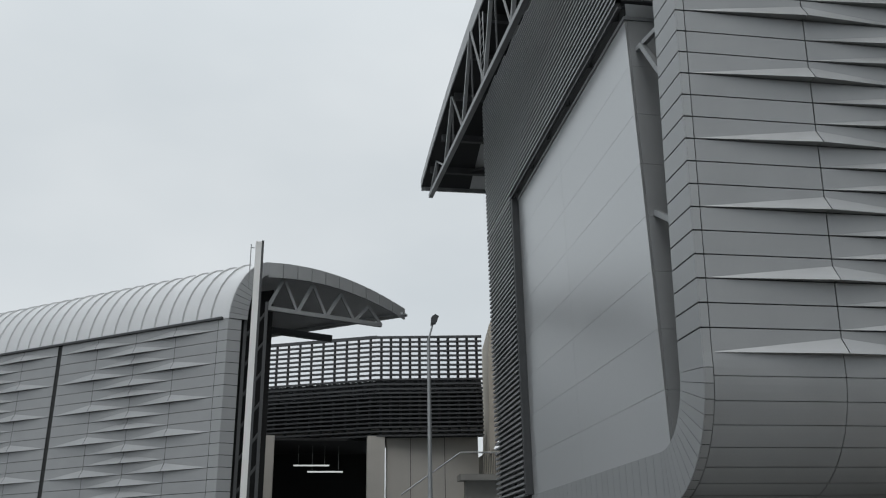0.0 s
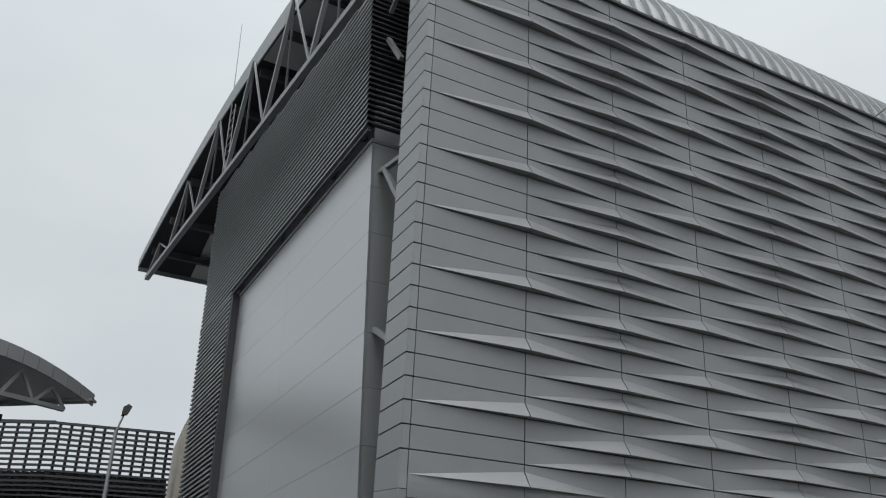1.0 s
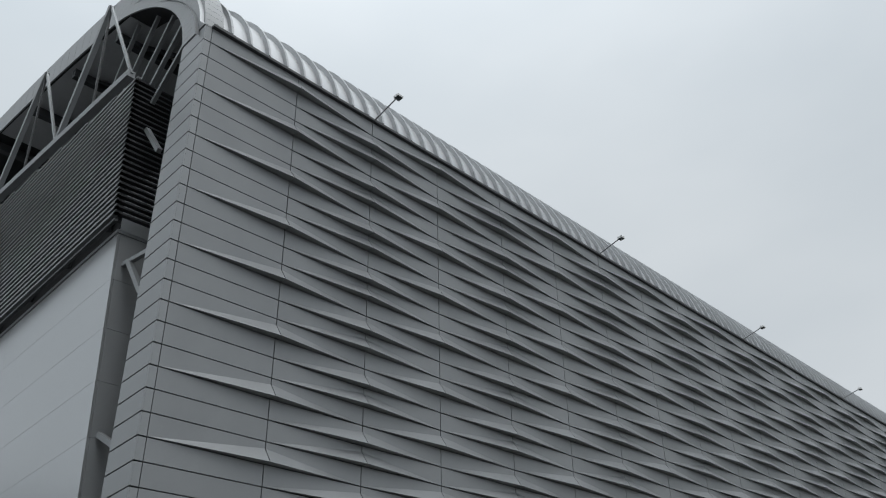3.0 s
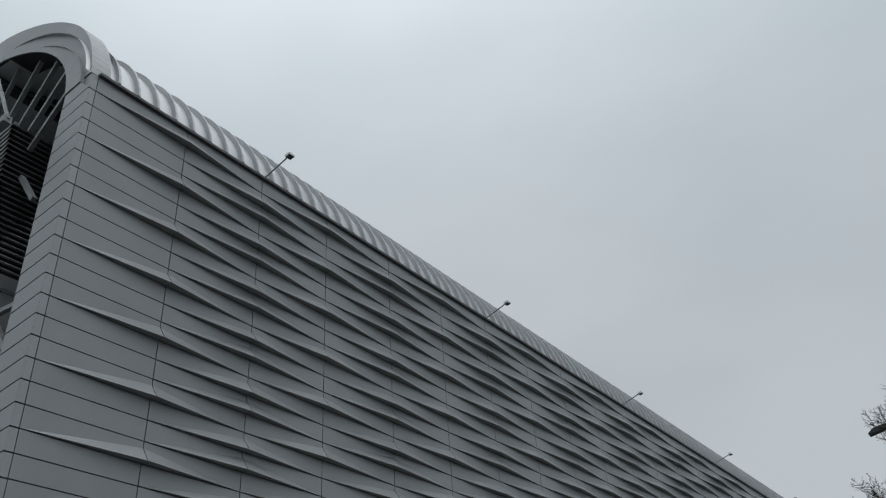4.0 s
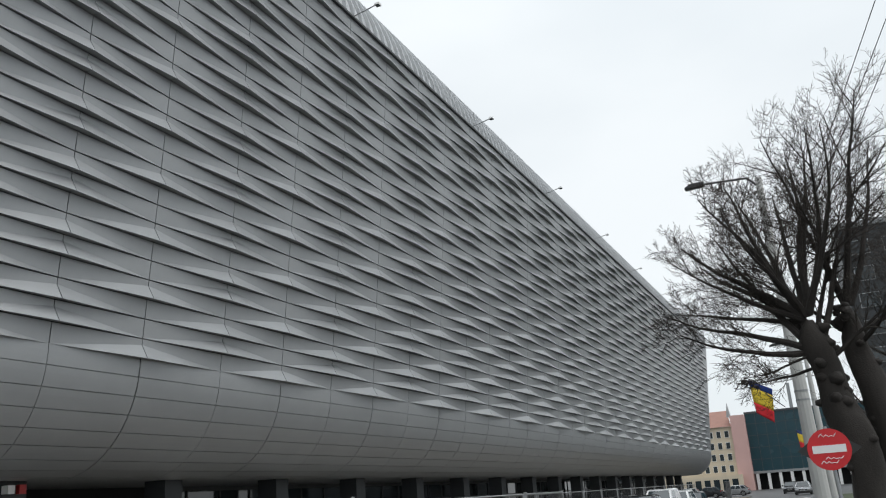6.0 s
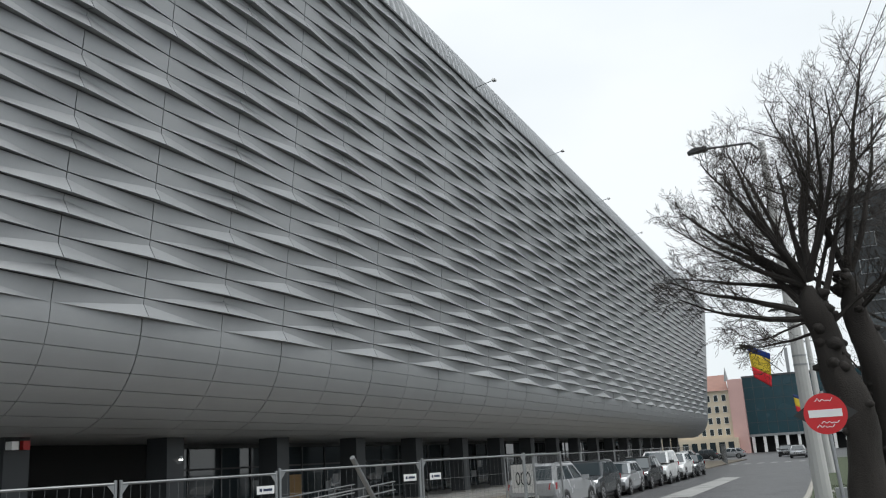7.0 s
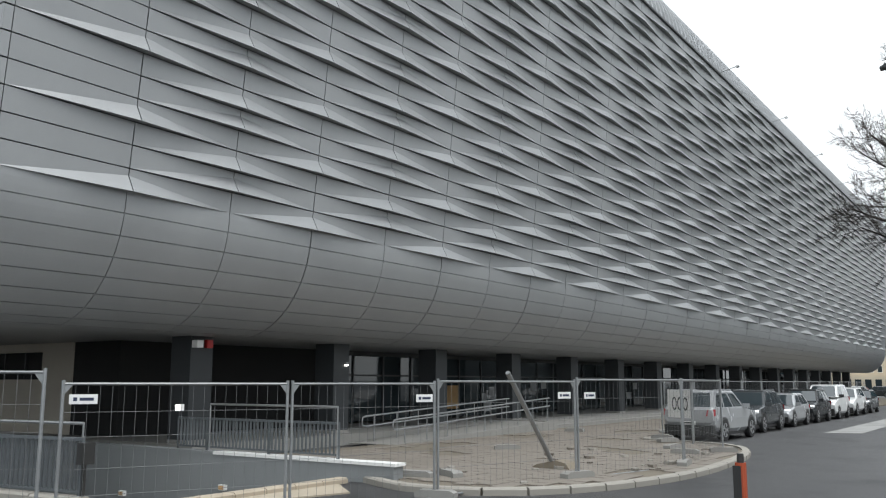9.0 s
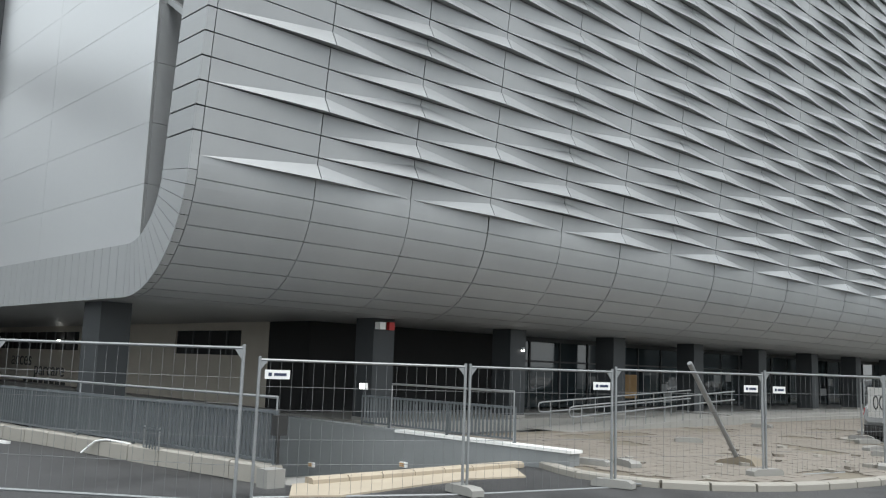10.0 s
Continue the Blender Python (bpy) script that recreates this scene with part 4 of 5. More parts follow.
lamp_post(15.12, 18.7, 10.75, 2.1, "tapering concrete street lamp post with a flat lamp head")
flag("street_flag", 0.62, 0.94, pose(14.31, 18.55, 4.42), "blue yellow red flag on a short raked staff")
lamp_post(15.0, 47.0, 9.5, 1.8, "distant concrete street lamp post beside the verge")
flag("street_flag", 0.75, 1.0, pose(14.35, 46.8, 4.3), "distant blue yellow red flag on the lamp post")
part_box = solid("utility_box", Geo().box(15.42, 19.0, 0.07, 15.72, 19.3, 0.62), M_STEEL, "small grey utility box beside the lamp post", "utility box")

# no-entry sign
sign = thing("no_entry_sign", "round red no-entry sign with a white bar and scribbles", "road sign", pose(15.62, 6.4, 0.09))
part("pole", Geo().tube((0.105, 0.03, -0.10), (-0.01, 0.03, 2.55), 0.03, 10), M_GALV, sign)
ring = lambda r, y, n=40: [(r * cos(2 * pi * k / n), y, 2.22 + r * sin(2 * pi * k / n)) for k in range(n)]
M_RED = mat("sign_red", (0.55, 0.015, 0.02), 0.4, 0, 0.08, 5, 60, 0.02)
face = part("disc", Geo().prism(ring(0.30, 0.0), (0, 0.012, 0)), M_RED, sign, "red reflective disc")
part("bar", Geo().box(-0.23, -0.006, 2.17, 0.23, -0.002, 2.28), M_WHITE, face)
sc = Geo()
for x0, z0, s0 in ((-0.12, 2.40, 0.05), (-0.07, 2.08, 0.035), (-0.14, 2.02, 0.045)):
    pts = [(x0 + k * 0.035, -0.004, z0 + (s0 if k % 2 else 0) * (0.6 + 0.4 * sin(k * 2.1))) for k in range(8)]
    sc.sweep(pts, 0.005, 4)
tagged(part("scribble", sc, M_WHITE, face), kind="stuff")
part("back_plate", Geo().prism([(0.44, 0.015, 2.22), (0, 0.015, 2.66 - 0.13), (-0.44, 0.015, 2.22), (0, 0.015, 1.92)], (0, 0.01, 0)), M_BLACK, sign, "dark lozenge plate behind")

bollard = thing("bollard", "short black and orange plastic bollard post", "bollard", pose(12.35, 4.35, 0))
part("post", Geo().tube((0, 0, 0), (0, 0, 0.88), 0.075, 12), mat("bollard_orange", (0.35, 0.06, 0.02), 0.6, 0, 0.15, 8, 60, 0.05), bollard)
part("black_half", Geo().box(-0.085, -0.085, 0.0, 0.02, 0.085, 0.84), M_BLACK, bollard)
part("cap", Geo().tube((0, 0, 0.88), (0, 0, 1.0), 0.05, 12, 0.045), M_BLACK, bollard)


# ---- parked cars ----
TYRE = mat("tyre_rubber", (0.02, 0.02, 0.021), 0.8, 0, 0.1, 6, 80, 0.05)
RIM = mat("alloy_rim", (0.45, 0.46, 0.47), 0.35, 0.8, 0.08, 6, 60, 0.02)
LAMPRED = mat("tail_lamp_red", (0.35, 0.01, 0.015), 0.2, 0, 0.05, 6, 60, 0.0)
LAMPW = mat("headlamp_clear", (0.6, 0.62, 0.64), 0.12, 0.3, 0.05, 6, 60, 0.0)
PLATE = mat("number_plate", (0.7, 0.7, 0.68), 0.4, 0, 0.03, 6, 60, 0.0)


def car_body(Lc, Wc, Hc, kind):
    """Stations along the length: a lower body and a greenhouse, lofted with rounded sections."""
    hood = 0.62 * Hc if kind != "van" else 0.66 * Hc
    st = {
        "suv": [(-0.50, 0.50, 0.62), (-0.485, 0.40, 0.66), (-0.46, 0.28, 0.69), (-0.30, 0.24, 0.67), (0.0, 0.22, 0.65), (0.2, 0.22, 0.64), (0.40, 0.24, 0.57), (0.47, 0.26, 0.50), (0.50, 0.35, 0.44)],
        "hatch": [(-0.50, 0.48, 0.58), (-0.485, 0.36, 0.64), (-0.45, 0.26, 0.66), (-0.30, 0.22, 0.65), (0.0, 0.2, 0.63), (0.2, 0.2, 0.61), (0.40, 0.22, 0.53), (0.47, 0.24, 0.47), (0.50, 0.34, 0.42)],
        "van": [(-0.50, 0.45, 0.60), (-0.49, 0.3, 0.62), (-0.46, 0.22, 0.62), (-0.30, 0.2, 0.62), (0.0, 0.2, 0.61), (0.22, 0.2, 0.60), (0.40, 0.2, 0.53), (0.47, 0.22, 0.48), (0.50, 0.3, 0.42)],
    }[kind]
    rows = []
    for u, zlo, zhi in st:
        w = Wc / 2 * (1 - 0.9 * max(0, abs(u) - 0.40) ** 1.5 * 3)
        zl, zh = zlo * Hc * 0.75, zhi * Hc
        zm = (zl + zh) / 2
        sec = [(-w * 0.90, zl), (-w, zl + 0.12), (-w, zm + 0.05), (-w * 0.96, zh - 0.03), (-w * 0.88, zh), (w * 0.88, zh), (w * 0.96, zh - 0.03), (w, zm + 0.05), (w, zl + 0.12), (w * 0.90, zl)]
        rows.append([(x, u * Lc, z) for x, z in sec])
    g = Geo()
    for ra, rb in zip(rows, rows[1:]):
        for k in range(len(ra)):
            j = (k + 1) % len(ra)
            g.poly(ra[k], ra[j], rb[j], rb[k])
    g.poly(*rows[0]), g.poly(*rows[-1])
    return g


def cabin(Lc, Wc, Hc, kind):
    base = {"suv": (-0.485, 0.21, -0.36, 0.06), "hatch": (-0.47, 0.20, -0.34, 0.05), "van": (-0.495, 0.30, -0.47, 0.10)}[kind]
    zb, zt = 0.63 * Hc, Hc
    wb, wt = Wc / 2 * 0.93, Wc / 2 * 0.74
    y0, y1, t0, t1 = (v * Lc for v in base)
    lo = [(-wb, y0, zb), (wb, y0, zb), (wb, y1, zb), (-wb, y1, zb)]
    hi = [(-wt, t0, zt - 0.05), (wt, t0, zt - 0.05), (wt, t1, zt - 0.06), (-wt, t1, zt - 0.06)]
    return lo, hi, zt


def car(name, x, y, heading, Lc, Wc, Hc, kind, paint, lab):
    ob = thing(name, lab, "car", pose(x, y, 0.0, 0, 0, heading), group="parked cars")
    body = part("body", car_body(Lc, Wc, Hc, kind), paint, ob, smooth=False)
    bevelled(body, 0.03, 2)
    lo, hi, zt = cabin(Lc, Wc, Hc, kind)
    g = Geo()
    for k in range(4):
        j = (k + 1) % 4
        g.poly(lo[k], lo[j], hi[j], hi[k])
    top = [(px * 0.88, py * 0.96, zt) for px, py, _ in hi]
    for k in range(4):
        j = (k + 1) % 4
        g.poly(hi[k], hi[j], top[j], top[k])
    g.poly(*top)
    g.poly(*lo)
    roof = part("cabin", g, paint, ob)
    bevelled(roof, 0.04, 2)
    def pane(a, b, c, d, inset, nm):
        a, b, c, d = map(Vector, (a, b, c, d))
        def q(u, v):
            return (a.lerp(b, u)).lerp(d.lerp(c, u), v)
        n = (b - a).cross(d - a).normalized()
        mid = q(0.5, 0.5)
        if n.dot(mid - Vector((0, 0, 0.6 * Hc))) < 0:
            n = -n
        (u0, u1), (v0, v1) = inset
        pts = [q(u0, v0) + n * 0.012, q(u1, v0) + n * 0.012, q(u1 - 0.02, v1) + n * 0.012, q(u0 + 0.02, v1) + n * 0.012]
        part(nm, Geo().prism(pts, -n * 0.02), M_GLASS, ob)
    pane(lo[0], lo[1], hi[1], hi[0], ((0.07, 0.93), (0.10, 0.94)), "rear_window")
    pane(lo[2], lo[3], hi[3], hi[2], ((0.06, 0.94), (0.04, 0.95)), "windscreen")
    cuts = ((0.07, 0.30), (0.34, 0.60), (0.64, 0.93)) if kind != "van" else ((0.58, 0.90),)
    for u0, u1 in cuts:
        pane(lo[1], lo[2], hi[2], hi[1], ((u0, u1), (0.10, 0.90)), "side_window")
        pane(lo[0], lo[3], hi[3], hi[0], ((u0, u1), (0.10, 0.90)), "side_window")
    R = 0.33 if kind != "suv" else 0.36
    for sx in (-1, 1):
        for yy in (-0.30 * Lc, 0.315 * Lc):
            xo = sx * (Wc / 2 - 0.09)
            wheel = part("wheel", Geo().tube((xo - 0.1, yy, R), (xo + 0.1, yy, R), R, 24), TYRE, ob)
            rim = Geo().tube((xo + sx * 0.098, yy, R), (xo + sx * 0.108, yy, R), R * 0.66, 20)
            part("rim", rim, RIM, wheel)
            sp = Geo()
            for k in range(5):
                t = 2 * pi * (k + 0.5) / 5
                sp.beam((xo + sx * 0.112, yy + 0.08 * cos(t), R + 0.08 * sin(t)), (xo + sx * 0.112, yy + R * 0.6 * cos(t), R + R * 0.6 * sin(t)), 0.012, 0.07)
            part("spoke_gap", sp, M_BLACK, wheel)
            arch = Geo()
            for k in range(12):
                t0, t1 = pi * k / 12, pi * (k + 1) / 12
                xa = sx * (Wc / 2 + 0.004)
                arch.prism([(xa, yy + (R + 0.015) * cos(t0), R + (R + 0.015) * sin(t0)), (xa, yy + (R + 0.075) * cos(t0), R + (R + 0.075) * sin(t0)),
                            (xa, yy + (R + 0.075) * cos(t1), R + (R + 0.075) * sin(t1)), (xa, yy + (R + 0.015) * cos(t1), R + (R + 0.015) * sin(t1))], (-sx * 0.03, 0, 0))
            part("wheel_arch", arch, M_BLACK, ob)
        part("mirror", Geo().box(sx * Wc / 2 * 0.93, 0.17 * Lc - 0.06, 0.63 * Hc, sx * (Wc / 2 + 0.16), 0.17 * Lc + 0.06, 0.63 * Hc + 0.15), paint if kind != "van" else M_BLACK, ob)
        xh = sx * Wc / 2
        part("headlamp", Geo().prism([(xh * 0.95, 0.455 * Lc, 0.47 * Hc), (xh * 0.55, 0.492 * Lc, 0.45 * Hc), (xh * 0.55, 0.488 * Lc, 0.52 * Hc), (xh * 0.95, 0.435 * Lc, 0.55 * Hc)], (0, 0.035, 0.0)), LAMPW, ob)
        part("tail_lamp", Geo().prism([(xh * 0.97, -0.488 * Lc, 0.50 * Hc), (xh * 0.66, -0.505 * Lc, 0.50 * Hc), (xh * 0.72, -0.505 * Lc, 0.62 * Hc), (xh * 0.97, -0.475 * Lc, 0.63 * Hc)], (0, 0.06, 0)), LAMPRED, ob)
    part("front_bumper", Geo().box(-Wc * 0.44, 0.47 * Lc, 0.20, Wc * 0.44, 0.505 * Lc, 0.30 * Hc), M_BLACK, ob)
    part("grille", Geo().box(-Wc * 0.24, 0.49 * Lc, 0.36 * Hc, Wc * 0.24, 0.506 * Lc, 0.45 * Hc), M_BLACK, ob)
    part("rear_bumper", Geo().box(-Wc * 0.46, -0.508 * Lc, 0.22, Wc * 0.46, -0.46 * Lc, 0.32 * Hc), M_BLACK, ob)
    for yy in (-0.512 * Lc, 0.508 * Lc):
        pl = part("plate", Geo().box(-0.26, yy - 0.006, 0.36 * Hc - 0.05, 0.26, yy + 0.006, 0.36 * Hc + 0.06), PLATE, ob)
        part("plate_print", Geo().box(-0.18, yy - 0.008, 0.36 * Hc - 0.02, 0.20, yy + 0.008, 0.36 * Hc + 0.03), M_BLACK, pl)
    part("underside", Geo().box(-Wc * 0.43, -0.46 * Lc, 0.17, Wc * 0.43, 0.46 * Lc, 0.40), M_BLACK, ob)
    if kind == "suv":
        for sx in (-1, 1):
            part("roof_rail", Geo().tube((sx * Wc * 0.34, -0.33 * Lc, Hc + 0.02), (sx * Wc * 0.34, 0.04 * Lc, Hc + 0.015), 0.018, 6), M_GALV, ob)
    return ob


def paint(name, c, metal=0.1):
    return mat(name, c, 0.25, metal, 0.04, 2, 200, 0.0)


P_WHITE, P_SILV, P_DARK, P_BLACK = paint("white_car_paint", (0.62, 0.63, 0.63)), paint("silver_car_paint", (0.42, 0.43, 0.44), 0.4), paint("dark_grey_car_paint", (0.07, 0.075, 0.08), 0.3), paint("black_car_paint", (0.018, 0.02, 0.022))
car("parked_car", 6.02, 23.45, -2.7, 4.5, 1.84, 1.68, "suv", P_SILV, "silver sport utility car parked tail towards the plaza")
car("parked_car", 5.75, 29.4, 180, 4.4, 1.80, 1.62, "suv", P_DARK, "dark grey sport utility car parked nose out")
car("parked_car", 5.75, 34.6, 180, 4.2, 1.76, 1.46, "hatch", P_SILV, "silver hatchback parked along the kerb")
car("parked_car", 5.7, 39.8, 180, 4.4, 1.80, 1.60, "suv", P_BLACK, "black sport utility car parked along the kerb")
car("parked_car", 5.75, 45.0, 180, 4.3, 1.80, 1.84, "van", P_WHITE, "small white panel van with black bumper corners")
car("parked_car", 5.75, 50.6, 180, 4.5, 1.84, 1.66, "suv", P_WHITE, "white sport utility car parked along the kerb")
car("parked_car", 5.75, 56.0, 180, 4.3, 1.78, 1.48, "hatch", P_DARK, "dark hatchback parked at the row's end")
car("street_car", 11.0, 104.0, 180, 4.4, 1.78, 1.48, "hatch", P_SILV, "distant silver car standing in the road with headlamps on")
car("street_car", 8.9, 118.0, 180, 4.4, 1.78, 1.5, "hatch", P_BLACK, "distant black car standing in the road")
for n, (x, y, p) in enumerate(((-2.5, 122.0, P_DARK), (-5.5, 123.0, P_WHITE), (1.0, 124.0, P_SILV), (24.0, 70.0, P_WHITE))):
    car("street_car", x, y, 90 if n < 3 else 200, 4.3, 1.78, 1.48, "hatch", p, "distant car parked beyond the junction")


# ---- bare trees ----
BARK = mat("dark_bark", (0.026, 0.022, 0.019), 0.95, 0, 0.4, 7, 40, 1.0, streak=0.25)
TWIG = mat("bare_twigs", (0.035, 0.028, 0.023), 0.9, 0, 0.2, 6, 40, 0.0)


def limb(g, p, d, r, length, depth, rng, twigs, up):
    """One long tapering branch in curved steps, with ever thinner side shoots along it."""
    n = (3, 5, 8, 14)[depth]
    q, d = p.copy(), d.normalized()
    wob = (0.10, 0.11, 0.13, 0.10)[depth]
    for k in range(n):
        u0, u1 = k / n, (k + 1) / n
        ra, rb = r * (1 - 0.86 * u0), r * (1 - 0.86 * u1)
        d = (d + Vector((0, 0, up)) * (0.4 + 1.2 * u0) / n + Vector((rng.uniform(-1, 1), rng.uniform(-1, 1), rng.uniform(-1, 1))) * wob).normalized()
        e = q + d * (length / n)
        (g if r > 0.014 else twigs).tube(q, e, max(ra, 0.0034), 8 if ra > 0.05 else 5 if ra > 0.012 else 3, max(rb, 0.0026))
        q = e
        if depth > 0 and (u1 > 0.22 or depth < 3):
            for _ in range(1 if depth == 1 or rng.random() < 0.75 else 2):
                side = Vector((rng.uniform(-1, 1), rng.uniform(-1, 1), rng.uniform(-0.6, 0.8)))
                side = (side - d * side.dot(d)).normalized()
                reach = length * rng.uniform(*((0.35, 0.6) if depth == 1 else (0.3, 0.5) if depth == 2 else (0.26, 0.5))) * (1.2 - 0.6 * u1)
                limb(g, q, d * 0.75 + side * 0.68, max(min(rb * 0.7, reach * 0.012), 0.0034), reach, depth - 1, rng, twigs, up * 0.7)


def bare_tree(name, x, y, line, r, heads, seed, lab, depth=3):
    """line: the trunk's course (dx, dz) from the foot; heads: (height share, dx, dy, dz, length, radius)."""
    rng = random.Random(seed)
    ob = thing(name, lab, "tree", pose(x, y, 0))
    t = Geo()
    n = 18
    pts, rad = [], []
    for k in range(n + 1):
        u = k / n * (len(line) - 1)
        i = min(int(u), len(line) - 2)
        (xa, za), (xb, zb) = line[i], line[i + 1]
        f = u - i
        pts.append(Vector((xa + (xb - xa) * f + 0.03 * sin(3 * u), 0.05 * sin(2 * u), za + (zb - za) * f)))
        rad.append(r * (1.30 - 0.42 * min(1, k / n * 4) - 0.16 * k / n + 0.10 * sin(2.3 * u + 1)))
    for k, share in ((-1, 0.30), (-2, 0.62), (-3, 0.85)):
        rad[k] *= share
    t.loft(pts, rad, 14)
    for k in range(34):
        c = pts[rng.randint(3, n)]
        a = rng.uniform(0, 2 * pi)
        o = Vector((cos(a), sin(a), rng.uniform(-0.3, 0.3))) * r
        t.tube(c + o * 0.5, c + o * rng.uniform(0.85, 1.15), r * rng.uniform(0.28, 0.45), 7, r * 0.12)
    part("trunk", t, BARK, ob, "thick knobbly dark trunk", smooth=True)
    tw = Geo()
    for share, dx, dy, dz, L, rr in heads:
        c = pts[int(share * n)]
        g = Geo()
        d = Vector((dx, dy, dz)).normalized()
        limb(g, c + d * 0.3 * r, d, rr, L, depth, rng, tw, 0.30 if dz < 0.6 else 0.12)
        part("limb", g, BARK, ob)
    tagged(part("crown", tw.raw("crown", TWIG), TWIG, ob, "fine bare winter twigs"), kind="stuff")
    return ob


heads = []
rng0 = random.Random(3)
for k in range(14):
    a = pi * (0.98 - 0.56 * k / 13)         # fan from flat out to upright
    heads.append((1.0 if k % 3 else 0.88, cos(a), rng0.uniform(-0.5, 0.5), max(sin(a) * 1.1 - 0.05, 0.05), 2.35 + 1.15 * sin(a) ** 6 + rng0.uniform(-0.2, 0.25), rng0.uniform(0.055, 0.09)))
heads += [(1.0, 0.05, 0.1, 1.0, 3.6, 0.085), (1.0, 0.28, -0.2, 1.0, 3.5, 0.075), (0.88, 0.5, 0.3, 1.0, 3.5, 0.07), (1.0, -0.3, -0.7, 0.6, 2.6, 0.05), (0.88, -0.2, 0.8, 0.5, 2.6, 0.05),
          (0.82, -0.9, 0.3, -0.12, 1.7, 0.035), (0.88, -0.8, -0.4, -0.25, 1.5, 0.03), (0.78, 0.8, -0.2, 0.6, 2.4, 0.05)]
bare_tree("street_tree", 16.14, 9.35, [(0.02, -0.02), (-0.02, 1.1), (0.0, 2.0), (-0.14, 2.8), (-0.29, 3.4), (-0.43, 4.1), (-0.47, 4.7)], 0.37, heads, 5, "old pollarded street tree, bare in winter, with dark trunk")
side_heads = [(1.0, -0.35, 0.2, 1.0, 3.7, 0.07), (1.0, 0.1, -0.2, 1.0, 4.0, 0.08), (1.0, 0.5, 0.1, 0.9, 3.4, 0.07), (0.88, 0.9, 0.2, 0.5, 2.8, 0.06), (0.88, -0.7, 0.5, 0.7, 2.6, 0.05), (0.78, 0.7, -0.6, 0.4, 2.4, 0.05), (1.0, -0.1, 0.6, 1.0, 3.3, 0.06)]
bare_tree("street_tree", 16.72, 9.9, [(0.0, -0.02), (-0.06, 1.2), (-0.12, 2.4), (-0.2, 3.4), (-0.34, 4.3), (-0.38, 4.9)], 0.31, side_heads, 8, "second dark stem of the pollarded street tree, bare in winter")
far_heads = [(0.88, -0.9, 0, 0.6, 3.0, 0.06), (1.0, -0.5, 0.4, 1.2, 3.4, 0.07), (1.0, 0.1, 0.2, 1.5, 3.6, 0.08), (1.0, 0.6, -0.2, 1.1, 3.4, 0.07), (0.88, 0.9, 0.2, 0.5, 3.0, 0.06), (1.0, -0.2, -0.5, 1.3, 3.4, 0.07)]
STEM = [(0.0, -0.02), (0.05, 1.4), (-0.05, 2.8), (0.0, 4.2)]
bare_tree("street_tree", 18.3, 14.5, STEM, 0.34, far_heads, 11, "bare street tree standing on the verge")
bare_tree("street_tree", 17.6, 38.0, STEM, 0.30, far_heads, 21, "bare street tree farther down the verge", depth=2)
bare_tree("street_tree", 17.0, 62.0, STEM, 0.30, far_heads, 31, "distant bare street tree on the verge", depth=2)
cables = thing("overhead_cables", "thin dark overhead cables above the street", "cables")
for k in range(3):
    part("cable", Geo().tube((15.2 + 0.25 * k, 18.7, 7.9), (19.0 + 0.4 * k, 7.0, 12.2), 0.010, 5).tube((19.0 + 0.4 * k, 7.0, 12.2), (24.0 + 0.6 * k, -10.0, 13.0), 0.010, 5), M_BLACK, cables)

# ---- distance beyond the junction ----
M_YELLOW = mat("cream_render", (0.58, 0.50, 0.38), 0.9, 0, 0.08, 0.3, 10, 0.05)
M_PINK = mat("pink_render", (0.58, 0.37, 0.34), 0.9, 0, 0.08, 0.3, 10, 0.05)
M_TILE = mat("red_roof_tile", (0.27, 0.15, 0.12), 0.9, 0, 0.15, 0.8, 10, 0.1)
M_TEAL = mat("teal_curtain_wall", (0.012, 0.05, 0.065), 0.25, 0.0, 0.2, 0.15, 8, 0.02)
office = thing("office_building", "cream and pink office building with a red tiled roof", "building")
part("wall", Geo().box(-30, 190, -0.012, -4.9, 204, 13.5), M_YELLOW, office)
part("tower_wall", Geo().prism([(-4.9, 189.4, -0.012), (-2.0, 189.4, -0.012), (-2.0, 189.4, 15.7), (-4.9, 189.4, 15.7)], (0, 14, 0)), M_PINK, office, "pink gable tower")
part("roof", Geo().prism([(-31, 189.5, 13.5), (-4.9, 189.5, 13.5), (-6.0, 196, 17.3), (-31, 196, 17.3)], (0, 0.3, 0)), M_TILE, office)
part("porch", Geo().box(-18, 187.5, -0.012, -4.0, 190, 3.4), M_YELLOW, office)
part("spire", Geo().tube((-5.2, 191, 15.5), (-5.2, 191, 18.5), 0.5, 8, 0.05), M_STEEL, office)
for fl in range(4):
    for k in range(14):
        x = -28.4 + k * 1.68
        w = part("window", Geo().box(x, 189.93, 4.0 + fl * 2.4, x + 0.95, 190.02, 5.45 + fl * 2.4), M_WHITE, office)
        part("pane", Geo().box(x + 0.08, 189.9, 4.08 + fl * 2.4, x + 0.87, 189.95, 5.37 + fl * 2.4), M_GLASS, w)
for k in range(7):
    part("porch_opening", Geo().box(-17.5 + k * 1.9, 187.42, 0.2, -16.3 + k * 1.9, 187.5, 2.6), M_GLASS, office)
shop = thing("glass_building", "dark teal glass building over a row of white pillars", "building")
part("glass_wall", Geo().box(-2.0, 192, 3.6, 26, 214, 15.9), M_TEAL, shop)
part("ground_floor", Geo().box(-1.8, 194, -0.012, 26, 212, 3.6), M_SHADE_BLACK, shop)
part("roof_edge", Geo().box(-2.1, 191.8, 15.9, 26.2, 214, 16.3), M_DARKSTEEL, shop)
part("band", Geo().box(-2.05, 191.7, 3.3, 26, 192.0, 3.8), M_STEEL, shop)
